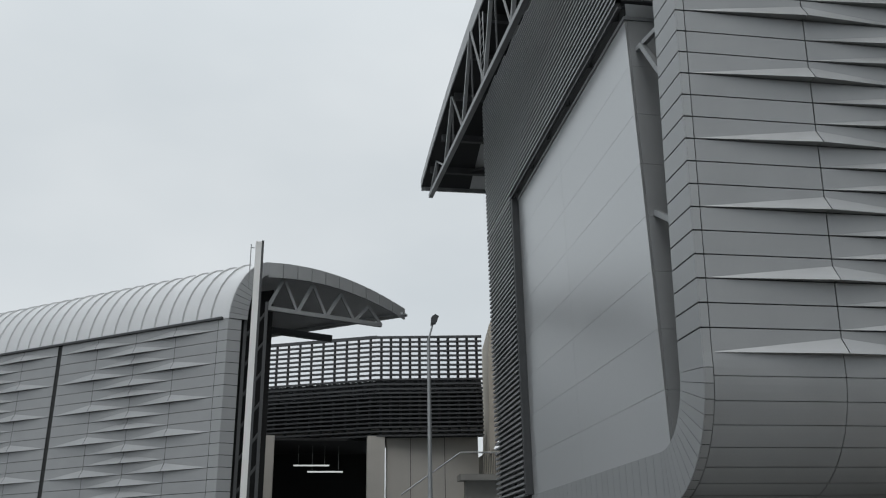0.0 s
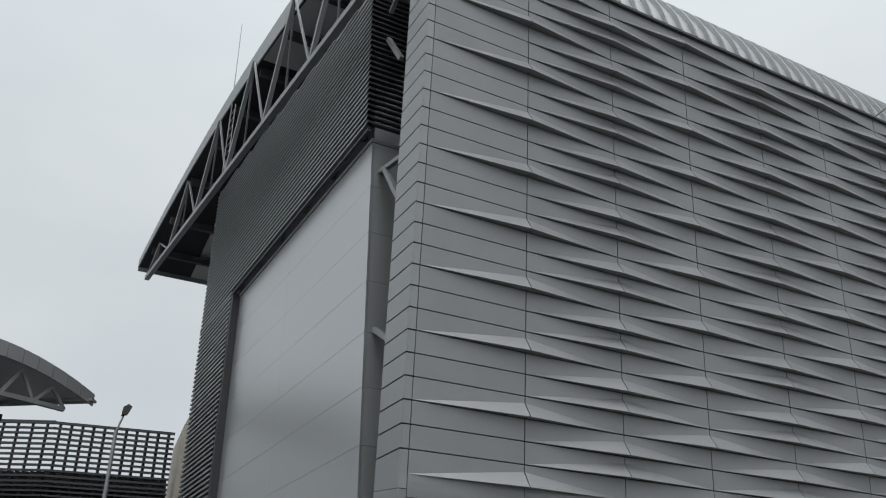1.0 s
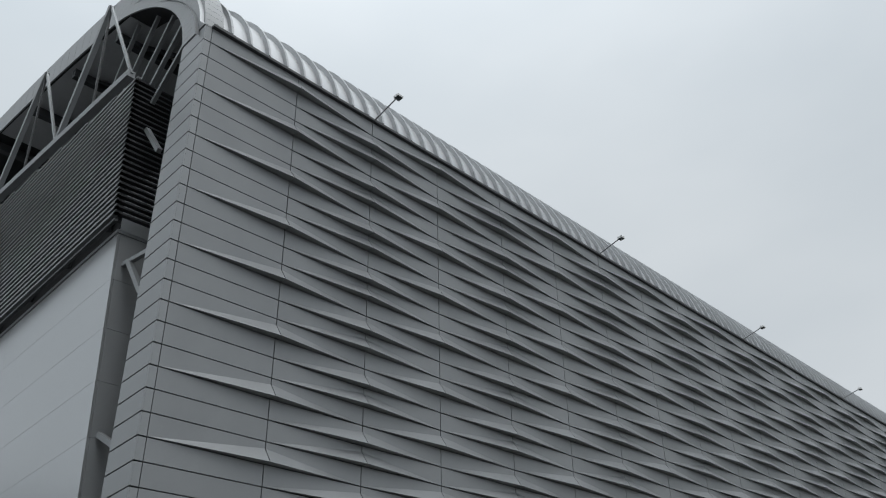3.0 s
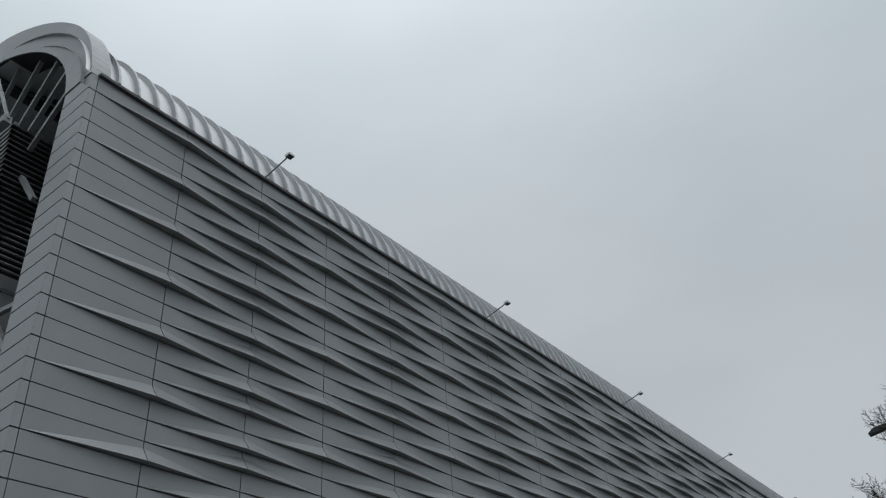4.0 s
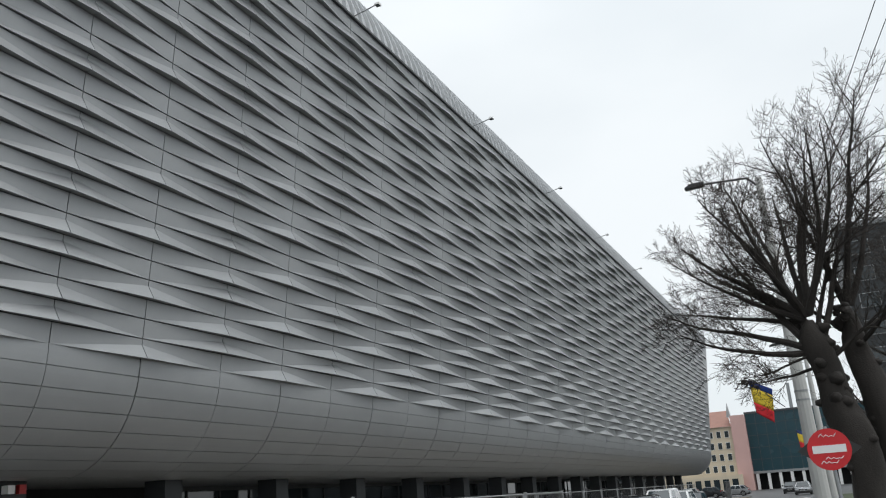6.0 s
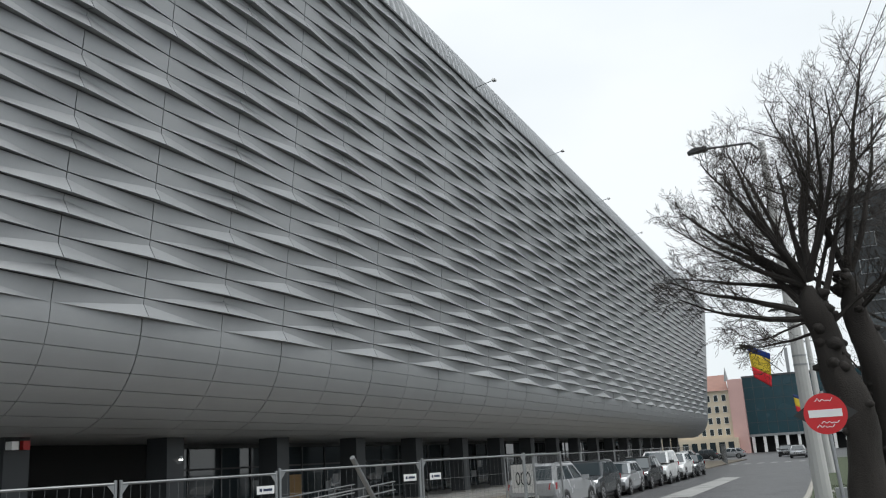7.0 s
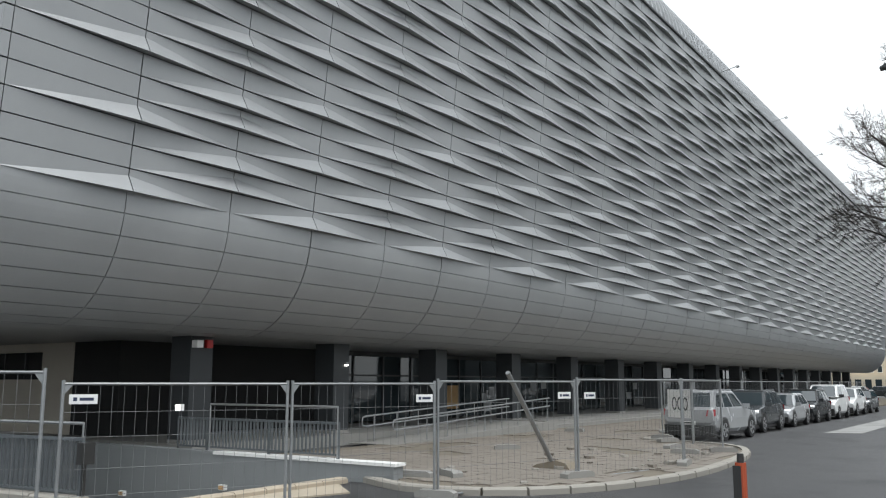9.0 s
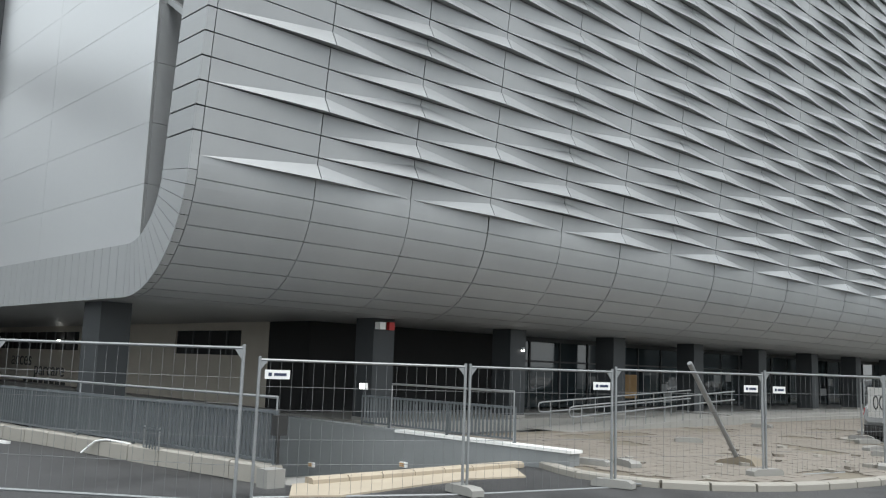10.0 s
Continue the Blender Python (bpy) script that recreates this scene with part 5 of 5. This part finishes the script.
for k in range(12):
    part("pillar", Geo().box(-1.6 + k * 2.3, 191.8, -0.012, -1.0 + k * 2.3, 192.4, 3.5), M_WHITE, shop)
for k in range(14):
    part("mullion", Geo().box(-2.0 + k * 2.0, 191.93, 3.8, -1.92 + k * 2.0, 192.0, 15.9), M_DARKSTEEL, shop)
for k in range(4):
    part("mullion", Geo().box(-2.0, 191.95, 6.2 + k * 2.5, 26, 192.0, 6.28 + k * 2.5), M_DARKSTEEL, shop)
block = thing("apartment_block", "tall grey apartment block behind the street trees", "building")
part("wall", Geo().box(19.5, 92, -0.012, 45, 118, 27.5), M_COL, block)
for fl in range(9):
    for k in range(7):
        w = part("window", Geo().box(20.4 + k * 3.3, 91.93, 1.2 + fl * 2.9, 22.4 + k * 3.3, 92.02, 2.8 + fl * 2.9), M_STEEL, block)
        part("pane", Geo().box(20.5 + k * 3.3, 91.9, 1.3 + fl * 2.9, 22.3 + k * 3.3, 91.95, 2.7 + fl * 2.9), M_GLASS, w)
part("parapet", Geo().box(19.3, 91.8, 27.5, 45.2, 118.2, 28.1), M_STEEL, block)
crane = thing("tower_crane", "pale tower crane far beyond the buildings", "crane")
part("mast", Geo().box(-1.2, 399, -0.012, 0.2, 400.4, 42), M_STEEL, crane)
g = Geo().beam((-22, 400, 41.5), (12, 400, 44), 0.4, 0.4).beam((-22, 400, 44.0), (12, 400, 46.5), 0.3, 0.3)
for k in range(16):
    x = -22 + 34 * k / 16
    g.beam((x, 400, 41.5 + 2.5 * k / 16), (x + 1.1, 400, 44.0 + 2.5 * (k + 0.5) / 16), 0.25, 0.25).beam((x + 2.1, 400, 41.5 + 2.5 * (k + 1) / 16), (x + 1.1, 400, 44.0 + 2.5 * (k + 0.5) / 16), 0.25, 0.25)
part("jib", g, M_STEEL, crane)
for k in range(5):
    copy_thing(base_fence, Matrix.Translation((5.2 - 0.5 * k, 84.0 + 3.3 * k, 0)) @ Matrix.Rotation(radians(98), 4, 'Z') @ Matrix.Translation((0, 0, 0.1)))

# ---- neighbouring hall, its roof and the bridge between the halls ----
N0 = Vector((-23.0, -11.3, 0.0))
NA = Vector((-0.566, -0.825, 0.0))        # along its facade, away from the corner
NN = Vector((0.825, -0.566, 0.0))         # out of its facade
NB_ = Vector((-0.327, 0.945, 0.0))        # along its end, towards the bridge
NEAVE, NH, NW = 12.95, 0.51, 2.47
hall2 = thing("neighbour_hall", "second zinc-clad hall with a ribbed curved roof", "building")


def n_pt(u, out, z):
    p = N0 + NA * u + NN * out
    return (p.x, p.y, z)


def n_fold(g, ua, ub, z0, la, lb, gap=0.012):
    z1 = z0 + NH - 2 * gap
    ua, ub = ua + gap, ub - gap
    zc, tip = z0 + 0.66 * NH, 0.2
    ca, cb = n_pt(ua, 0, zc if la else z0), n_pt(ub, 0, zc if lb else z0)
    ta = n_pt(ua, tip, z0 - 0.03) if la else n_pt(ua, 0, z0)
    tb = n_pt(ub, tip, z0 - 0.03) if lb else n_pt(ub, 0, z0)
    ra, rb = n_pt(ua, 0, z1), n_pt(ub, 0, z1)
    g.poly(ca, cb, rb, ra)
    if la:
        g.poly(ta, tb, ca)
    elif lb:
        g.poly(ta, tb, cb)
    g.poly(n_pt(ua, -0.04, z0), n_pt(ub, -0.04, z0), tb, ta)


part("backing", Geo().poly(n_pt(0.0, -0.05, 0), n_pt(45, -0.05, 0), n_pt(45, -0.05, NEAVE), n_pt(0.0, -0.05, NEAVE)), M_JOINT, hall2)
n_far = Geo()
for k in range(25):
    z0 = NEAVE - (k + 1) * NH
    for i in range(18):
        u = 0.55 + i * NW + (0.25 if i >= 4 else 0)
        la = (i > 0 and i != 4) and ((k % 3 == 0) if i % 2 else (k % 3 != 0))
        lb = (i != 3) and ((k % 3 == 0) if (i + 1) % 2 else (k % 3 != 0))
        if i < 8 and k < 16:
            g = Geo()
            n_fold(g, u, u + NW, z0, la, lb)
            part("cladding_panel", g, M_ZINC, hall2)
        else:
            n_fold(n_far, u, u + NW, z0, la, lb)
    g = Geo().poly(n_pt(0, 0, z0), n_pt(0.54, 0, z0), n_pt(0.54, 0, z0 + NH - 0.025), n_pt(0, 0, z0 + NH - 0.025))
    q = N0 + NB_ * 0.62
    g.poly(n_pt(0, 0, z0), (q.x, q.y, z0), (q.x, q.y, z0 + NH - 0.025), n_pt(0, 0, z0 + NH - 0.025))
    part("corner_panel", g, M_FRAME, hall2)
tagged(part("far_cladding", n_far.raw("far_cladding", M_ZINC), M_ZINC, hall2), kind="stuff")


def n_roof(s):
    """Distance along the end and height of the neighbour's roof outline."""
    if s <= 1:
        a = s * pi / 2
        return (1.75 - 1.72 * cos(a) ** 1.1, NEAVE + 2.95 * sin(a) ** 1.1)
    t = (s - 1)
    return (1.75 + 7.2 * t, NEAVE + 2.95 + 0.7 * t * (1 - t) - 1.45 * t ** 2)


n_samples = [n_roof(k / 14) for k in range(15)] + [n_roof(1 + k / 10) for k in range(1, 11)]


def n_world(b, u, z, dz=0.0):
    p = N0 + NB_ * b + NA * u
    return (p.x, p.y, z + dz)


g, gl = Geo(), Geo()
for (ba, za), (bb, zb) in zip(n_samples, n_samples[1:]):
    g.poly(n_world(ba, 0, za), n_world(ba, 45, za), n_world(bb, 45, zb), n_world(bb, 0, zb))
    gl.poly(n_world(ba + 0.1, 0.05, za, -0.3), n_world(ba + 0.1, 45, za, -0.3), n_world(bb + 0.1, 45, zb, -0.3), n_world(bb + 0.1, 0.05, zb, -0.3))
part("roof", g, M_ROOF, hall2, "pale ribbed metal roof", smooth=True)
part("roof_lining", gl, M_UNDER, hall2)
nr = Geo()
for k in range(1, 52):
    u = 0.2 + k * 0.85
    for (ba, za), (bb, zb) in zip(n_samples[:15:2], n_samples[2:16:2]):
        nr.beam(n_world(ba, u, za, 0.02), n_world(bb, u, zb, 0.02), 0.07, 0.11)
tagged(part("roof_ribs", nr, M_RIB, hall2), kind="stuff")
part("gutter", Geo().beam(n_pt(0.3, 0.06, NEAVE + 0.03), n_pt(45, 0.06, NEAVE + 0.03), 0.12, 0.1), M_DARKSTEEL, hall2)
for k in range(24):
    (b0, z0), (b1, z1) = n_samples[k], n_samples[k + 1]
    if k < 14:
        f0, f1 = (2.3 + (b0 - 1.75) * 0.52, NEAVE + (z0 - NEAVE) * 0.78), (2.3 + (b1 - 1.75) * 0.52, NEAVE + (z1 - NEAVE) * 0.78)
        f0, f1 = (max(0.62, f0[0] - 0.55), f0[1]), (max(0.62, f1[0] - 0.55), f1[1])
    else:
        f0, f1 = (b0, z0 - 0.75 + 0.02 * (k - 14)), (b1, z1 - 0.75 + 0.02 * (k - 13))
    g = Geo().prism([n_world(b0, -0.04, z0), n_world(b0 + (b1 - b0) * 0.93, -0.04, z0 + (z1 - z0) * 0.93), n_world(f0[0] + (f1[0] - f0[0]) * 0.93, -0.04, f0[1] + (f1[1] - f0[1]) * 0.93), n_world(f0[0], -0.04, f0[1])], NA * 0.08)
    part("roof_edge_panel", g, M_FRAME, hall2)
bt, zt2 = n_samples[-1]
part("canopy_fascia", Geo().beam(n_world(bt, 0, zt2 - 0.25), n_world(bt, 30, zt2 - 0.25), 0.5, 0.12), M_STEEL, hall2)
c0, c1 = Vector(n_world(2.2, 0.5, 13.75)), Vector(n_world(8.1, 0.5, 13.6))
tr2 = part("roof_truss", Geo().beam(c0, c1, 0.2, 0.2), M_STEEL, hall2)
for k in range(4):
    a, b = c0.lerp(c1, k / 4), c0.lerp(c1, (k + 1) / 4)
    m = (a + b) / 2
    bb = 2.2 + 5.9 * (k + 0.5) / 4
    m.z = min((abs(q[0] - bb), q[1]) for q in n_samples)[1] - 0.6
    part("diagonal", Geo().beam(a, m, 0.16, 0.16), M_STEEL, tr2)
    part("diagonal", Geo().beam(b, m, 0.13, 0.13), M_STEEL, tr2)
for u in (4.0, 8.0, 13.0):
    part("inner_chord", Geo().beam(n_world(1.0, u, 13.6), n_world(8.6, u, 13.4), 0.3, 0.3), M_DARKSTEEL, hall2)
# added near-black sheet, painting the shade behind the lattice
part("lattice_shade_sheet", Geo().poly(n_world(0.55, 0.7, 0), n_world(3.4, 1.6, 0), n_world(3.4, 1.6, 15.0), n_world(0.55, 0.7, 14.2)), M_SHADE_BLACK, hall2)
for b in (1.05, 1.5, 2.0):
    part("lattice_post", Geo().beam(n_world(b, 0.3, 0), n_world(b, 0.3, 14.0), 0.14, 0.14), M_DARKSTEEL, hall2)
for k in range(9):
    part("lattice_brace", Geo().beam(n_world(1.05, 0.3, 1.0 + k * 1.4), n_world(2.0, 0.3, 2.3 + k * 1.4), 0.1, 0.1), M_DARKSTEEL, hall2)

mast = thing("mast", "slender square pale mast, one face darkened as painted shade", "mast", pose(-17.1, -9.72, 0, 0, 0, 8))
part("shaft", Geo().box(-0.12, -0.16, -0.012, 0.12, 0.06, 14.45), M_WHITE, mast)
# dark sheet on one side puts the mast's shading into the colour
part("shade_face", Geo().box(-0.13, 0.062, -0.012, 0.125, 0.15, 14.5), M_DARKSTEEL, mast)
part("rod", Geo().tube((0.0, -0.34, 12.5), (0.0, -0.34, 14.35), 0.02, 6).beam((0, -0.34, 14.2), (0, -0.2, 14.2), 0.03, 0.03), M_GALV, mast)

lamp2 = thing("car_park_lamp", "tall galvanised lamp post with a tilted lamp head", "lamp post", pose(-15.87, -3.1, 0))
part("pole", Geo().tube((0, 0, -0.012), (0, 0, 10.3), 0.10, 12, 0.065), M_GALV, lamp2)
part("arm", Geo().tube((0, 0, 10.25), (0, 0.2, 11.0), 0.035, 8), M_GALV, lamp2)
part("lamp_head", Geo().prism([(-0.14, 0.10, 10.85), (-0.14, 0.30, 10.92), (-0.14, 0.40, 11.18), (-0.14, 0.26, 11.26), (-0.14, 0.12, 11.16)], (0.28, 0, 0)), M_DARKSTEEL, lamp2)

# bridge with open slats above and closed slats below
M_PALE = mat("pale_wall_panel", (0.42, 0.405, 0.375), 0.85, 0, 0.1, 0.6, 40, 0.05)
bridge = thing("link_bridge", "raised link between the halls behind dark horizontal slats", "bridge")
Q0, Q1, Q2 = Vector((-42.6, -11.6, 0)), Vector((-39.0, -3.2, 0)), Vector((-38.1, 3.6, 0))
for a, b, zt, zm, zb in ((Q0, Q1, 16.45, 12.7, 10.0), (Q1, Q2, 16.4, 12.85, 10.0)):
    z = zb
    while z < zm:
        part("slat", Geo().beam(a + Vector((0, 0, z)), b + Vector((0, 0, z)), 0.20, 0.10), M_SLATDARK, bridge)
        z += 0.27
    while z < zt:
        part("slat", Geo().beam(a + Vector((0, 0, z)), b + Vector((0, 0, z)), 0.15, 0.12), M_SLATDARK, bridge)
        z += 0.31
    part("cap_rail", Geo().beam(a + Vector((0, 0, zt)), b + Vector((0, 0, zt)), 0.14, 0.14), M_DARKSTEEL, bridge)
    back = Vector((-0.35, 0.02, 0))
    part("closed_back", Geo().poly(a + back + Vector((0, 0, zb - 0.1)), b + back + Vector((0, 0, zb - 0.1)), b + back + Vector((0, 0, zm - 0.1)), a + back + Vector((0, 0, zm - 0.1))), M_JOINT, bridge)
    for k in range(11):
        p = a.lerp(b, (k + 0.5) / 11)
        part("slat_post", Geo().beam(p + Vector((-0.2, 0, zb)), p + Vector((-0.2, 0, zt)), 0.16, 0.16), M_DARKSTEEL, bridge)
        for q in (0.25, 0.75):
            e = a.lerp(b, (k + q) / 11)
            part("seat_back", Geo().tube((e.x - 0.9, e.y, zm - 0.1), (e.x - 0.9, e.y, zm + 0.95), 0.30, 10, 0.22), M_DARKSTEEL, bridge)
    part("deck", Geo().prism([a + Vector((-0.2, 0, zb + 0.2)), b + Vector((-0.2, 0, zb + 0.2)), b + Vector((-7, 0, zb + 0.2)), a + Vector((-7, 0, zb + 0.2))], (0, 0, 0.4)), M_CONC, bridge)
for y in (-3.75, -10.6):
    part("pillar", Geo().box(-39.6, y, -0.012, -38.9, y + 1.1, 10.0), M_PALE, bridge)
part("pale_wall", Geo().box(-39.9, -2.5, -0.012, -39.3, 3.4, 10.0), M_PALE, bridge, "pale panelled wall under the bridge")
for y in (-1.0, 1.2):
    part("joint", Geo().box(-39.3, y, -0.012, -39.285, y + 0.03, 10.0), M_JOINT, bridge)
# near-black back and ceiling paint the shade of the opening under the bridge
part("recess_shade_sheet", Geo().box(-47, -14, -0.012, -46.5, -2.4, 10.2), M_SHADE_BLACK, bridge)
part("recess_ceiling", Geo().box(-46.5, -14, 9.8, -39.7, -2.4, 9.95), M_SHADE_BLACK, bridge)
M_TUBE = glow("tube_lamp", (0.95, 1.0, 1.0), 0.5)
for y0, z0 in ((-8.3, 8.5), (-7.4, 8.1)):
    lampo = thing("tube_light", "hanging fluorescent tube under the bridge", "lamp", group="tube lamps")
    part("tube", Geo().box(-42.2, y0, z0, -42.05, y0 + 2.3, z0 + 0.08), M_TUBE, lampo)
    for dy in (0.3, 2.0):
        part("rod", Geo().tube((-42.1, y0 + dy, z0 + 0.08), (-42.1, y0 + dy, 9.85), 0.015, 5), M_GALV, lampo)
side = solid("beige_side_wall", Geo().prism([(-36.5, 3.55, 8.5), (-36.5, 4.75, 10.4), (-36.5, 4.75, 18.0), (-36.5, 4.3, 18.0), (-36.5, 3.75, 16.6)], (-6, 0.8, 0)).box(-42.0, 3.7, -0.012, -36.6, 4.4, 8.9), M_BEIGE, "beige rendered wall end beside the bridge", "wall")
stair = thing("stair_rail", "steel stair railing climbing to a landing", "railing")
part("rail", Geo().sweep([(-36.5, -1.9, 6.2), (-36.3, 1.7, 8.65), (-36.2, 4.3, 8.65)], 0.05, 8), M_GALV, stair)
part("landing", Geo().box(-37.2, 1.6, 7.0, -35.9, 5.2, 7.35), M_CONC, stair)
part("landing_prop", Geo().box(-37.0, 2.0, -0.012, -36.4, 5.0, 7.0), M_CONC, stair)
for k in range(18):
    part("bar", Geo().tube((-36.2, 3.05 + k * 0.11, 7.35), (-36.2, 3.05 + k * 0.11, 8.62), 0.018, 5), M_DARKSTEEL, stair)

# aerial and ladder at the roof edge
aerial = thing("aerial", "thin whip aerial with a ladder frame at the roof edge", "aerial")
part("whip", Geo().tube((-13.9, -1.05, 22.4), (-14.15, -1.05, 28.6), 0.03, 6, 0.012), M_GALV, aerial)
for x in (-13.3, -14.0):
    part("ladder_side", Geo().tube((x, -1.05, 20.3), (x, -1.05, 23.6), 0.025, 6), M_GALV, aerial)
for k in range(8):
    part("rung", Geo().tube((-14.0, -1.05, 20.6 + k * 0.4), (-13.3, -1.05, 20.6 + k * 0.4), 0.02, 6), M_GALV, aerial)

# ---- paving blocks of the forecourt ----
block_me = Geo().box(-0.195, -0.195, 0.0, 0.195, 0.195, 0.022).mesh("paver", M_PAVER)
rest = Geo()
count = 0
rp = random.Random(8)
hole = lambda x, y: noise.noise(Vector((x * 0.55, y * 0.55, 3.1))) > 0.34
for i in range(28):
    for j in range(140):
        x, y = 9.2 - i * 0.4, 6.1 + j * 0.4 + (0.2 if i % 2 else 0)
        if x < -0.25 or not inside(x + 0.25, y, outline) or not inside(x + 0.25, y + 0.2, outline) or not inside(x + 0.25, y - 0.3, outline) or hole(x, y):
            continue
        z = 0.0735 + rp.uniform(-0.004, 0.003)
        if count < 300 and x > 4.0 and y < 14:
            count += 1
            part("paver", block_me, M_PAVER, pavement, at=pose(x, y, z, rp.uniform(-0.6, 0.6), rp.uniform(-0.6, 0.6), rp.uniform(-1.2, 1.2)))
        else:
            rest.box(x - 0.195, y - 0.195, z, x + 0.195, y + 0.195, z + 0.022)
tagged(part("paver_field", rest.raw("paver_field", M_PAVER), M_PAVER, pavement), kind="stuff")

# ---- small fittings ----
cctv = thing("security_camera", "white security camera box on the column", "camera")
part("housing", Geo().box(-2.88, 7.52, 2.86, -2.66, 7.72, 3.06), M_WHITE, cctv)
part("bracket", Geo().tube((-2.9, 7.62, 3.0), (-2.84, 7.62, 3.0), 0.03, 8), M_STEEL, cctv)
alarm = solid("alarm_box", Geo().box(-2.88, 7.94, 2.86, -2.76, 8.14, 3.08), mat("alarm_red", (0.4, 0.02, 0.02), 0.5, 0, 0.1, 6, 60, 0.02), "red alarm box on the column", "alarm")
M_SPOT = glow("spot_lamp", (1.0, 0.98, 0.92), 3.0)
for x, y, z in ((-2.86, 13.8, 2.5),):
    lampo = thing("wall_lamp", "small lit lamp fixed to the column", "lamp", pose(x, y, z), group="column lamps")
    part("case", Geo().box(-0.05, -0.06, 0.02, 0.03, 0.06, 0.10), M_STEEL, lampo)
    part("lens", Geo().box(-0.04, -0.05, -0.03, 0.035, 0.05, 0.02), M_SPOT, lampo)
for x, z in ((-3.0, -0.75), (0.6, -0.37), (3.6, -0.08)):
    lampo = thing("ramp_lamp", "small white bulkhead lamp on the ramp wall", "lamp", pose(x, PY1, z), group="ramp lamps")
    part("case", Geo().box(-0.10, -0.09, -0.06, 0.10, -0.002, 0.06), M_WHITE, lampo)
    part("cover", Geo().box(-0.07, -0.11, -0.04, 0.07, -0.091, 0.04), mat("amber_cover", (0.5, 0.3, 0.12), 0.4, 0, 0.05, 6, 60, 0.0), lampo)
work = thing("work_light", "lit white work lamp hung behind the fence", "lamp")
part("body", Geo().box(-1.35, 5.86, 1.26, -1.15, 5.96, 1.42), M_WHITE, work)
part("stand", Geo().tube((-1.25, 5.91, 0.385), (-1.25, 5.91, 1.28), 0.016, 6), M_DARKSTEEL, work)
part("lens", Geo().box(-1.33, 5.84, 1.28, -1.17, 5.858, 1.40), M_SPOT, work)
hose = thing("loose_hose", "pale loose hose lying on the block upstand", "hose")
part("hose", Geo().sweep([(-1.15, -1.02, 0.02), (-1.05, -0.94, 0.14), (-0.9, -0.86, 0.26), (-0.6, -0.78, 0.31), (-0.2, -0.70, 0.30), (0.15, -0.64, 0.285)], 0.02, 6), M_WHITE, hose)
plank = solid("loose_plank", Geo().box(-0.6, -0.05, 0, 0.6, 0.05, 0.05), M_WHITE, "short pale plank lying on the asphalt", "plank", at=pose(-4.2, -1.7, -0.01, 0, 0, 12))
postbox = solid("control_box", Geo().box(4.05, -0.14, 0.75, 4.2, 0.06, 1.06).box(4.055, -0.04, 0.29, 4.1, 0.0, 0.76), M_BLACK, "black control box fixed to the railing end", "control box")
debris = random.Random(4)
for k in range(26):
    x, y = debris.uniform(4.8, 8.9), debris.uniform(6.6, 16.0)
    r = debris.uniform(0.05, 0.14)
    g = Geo().prism([(r * cos(t) * debris.uniform(0.7, 1.2), r * sin(t) * debris.uniform(0.7, 1.2), 0) for t in (0, 1.1, 2.2, 3.3, 4.4, 5.4)], (debris.uniform(-0.02, 0.02), debris.uniform(-0.02, 0.02), r * 0.5))
    solid("rubble", g, M_KERB if k % 3 else M_PAVER, "broken lump of concrete on the paving", "rubble", group="rubble on the forecourt", at=pose(x, y, 0.092, 0, 0, k * 40))
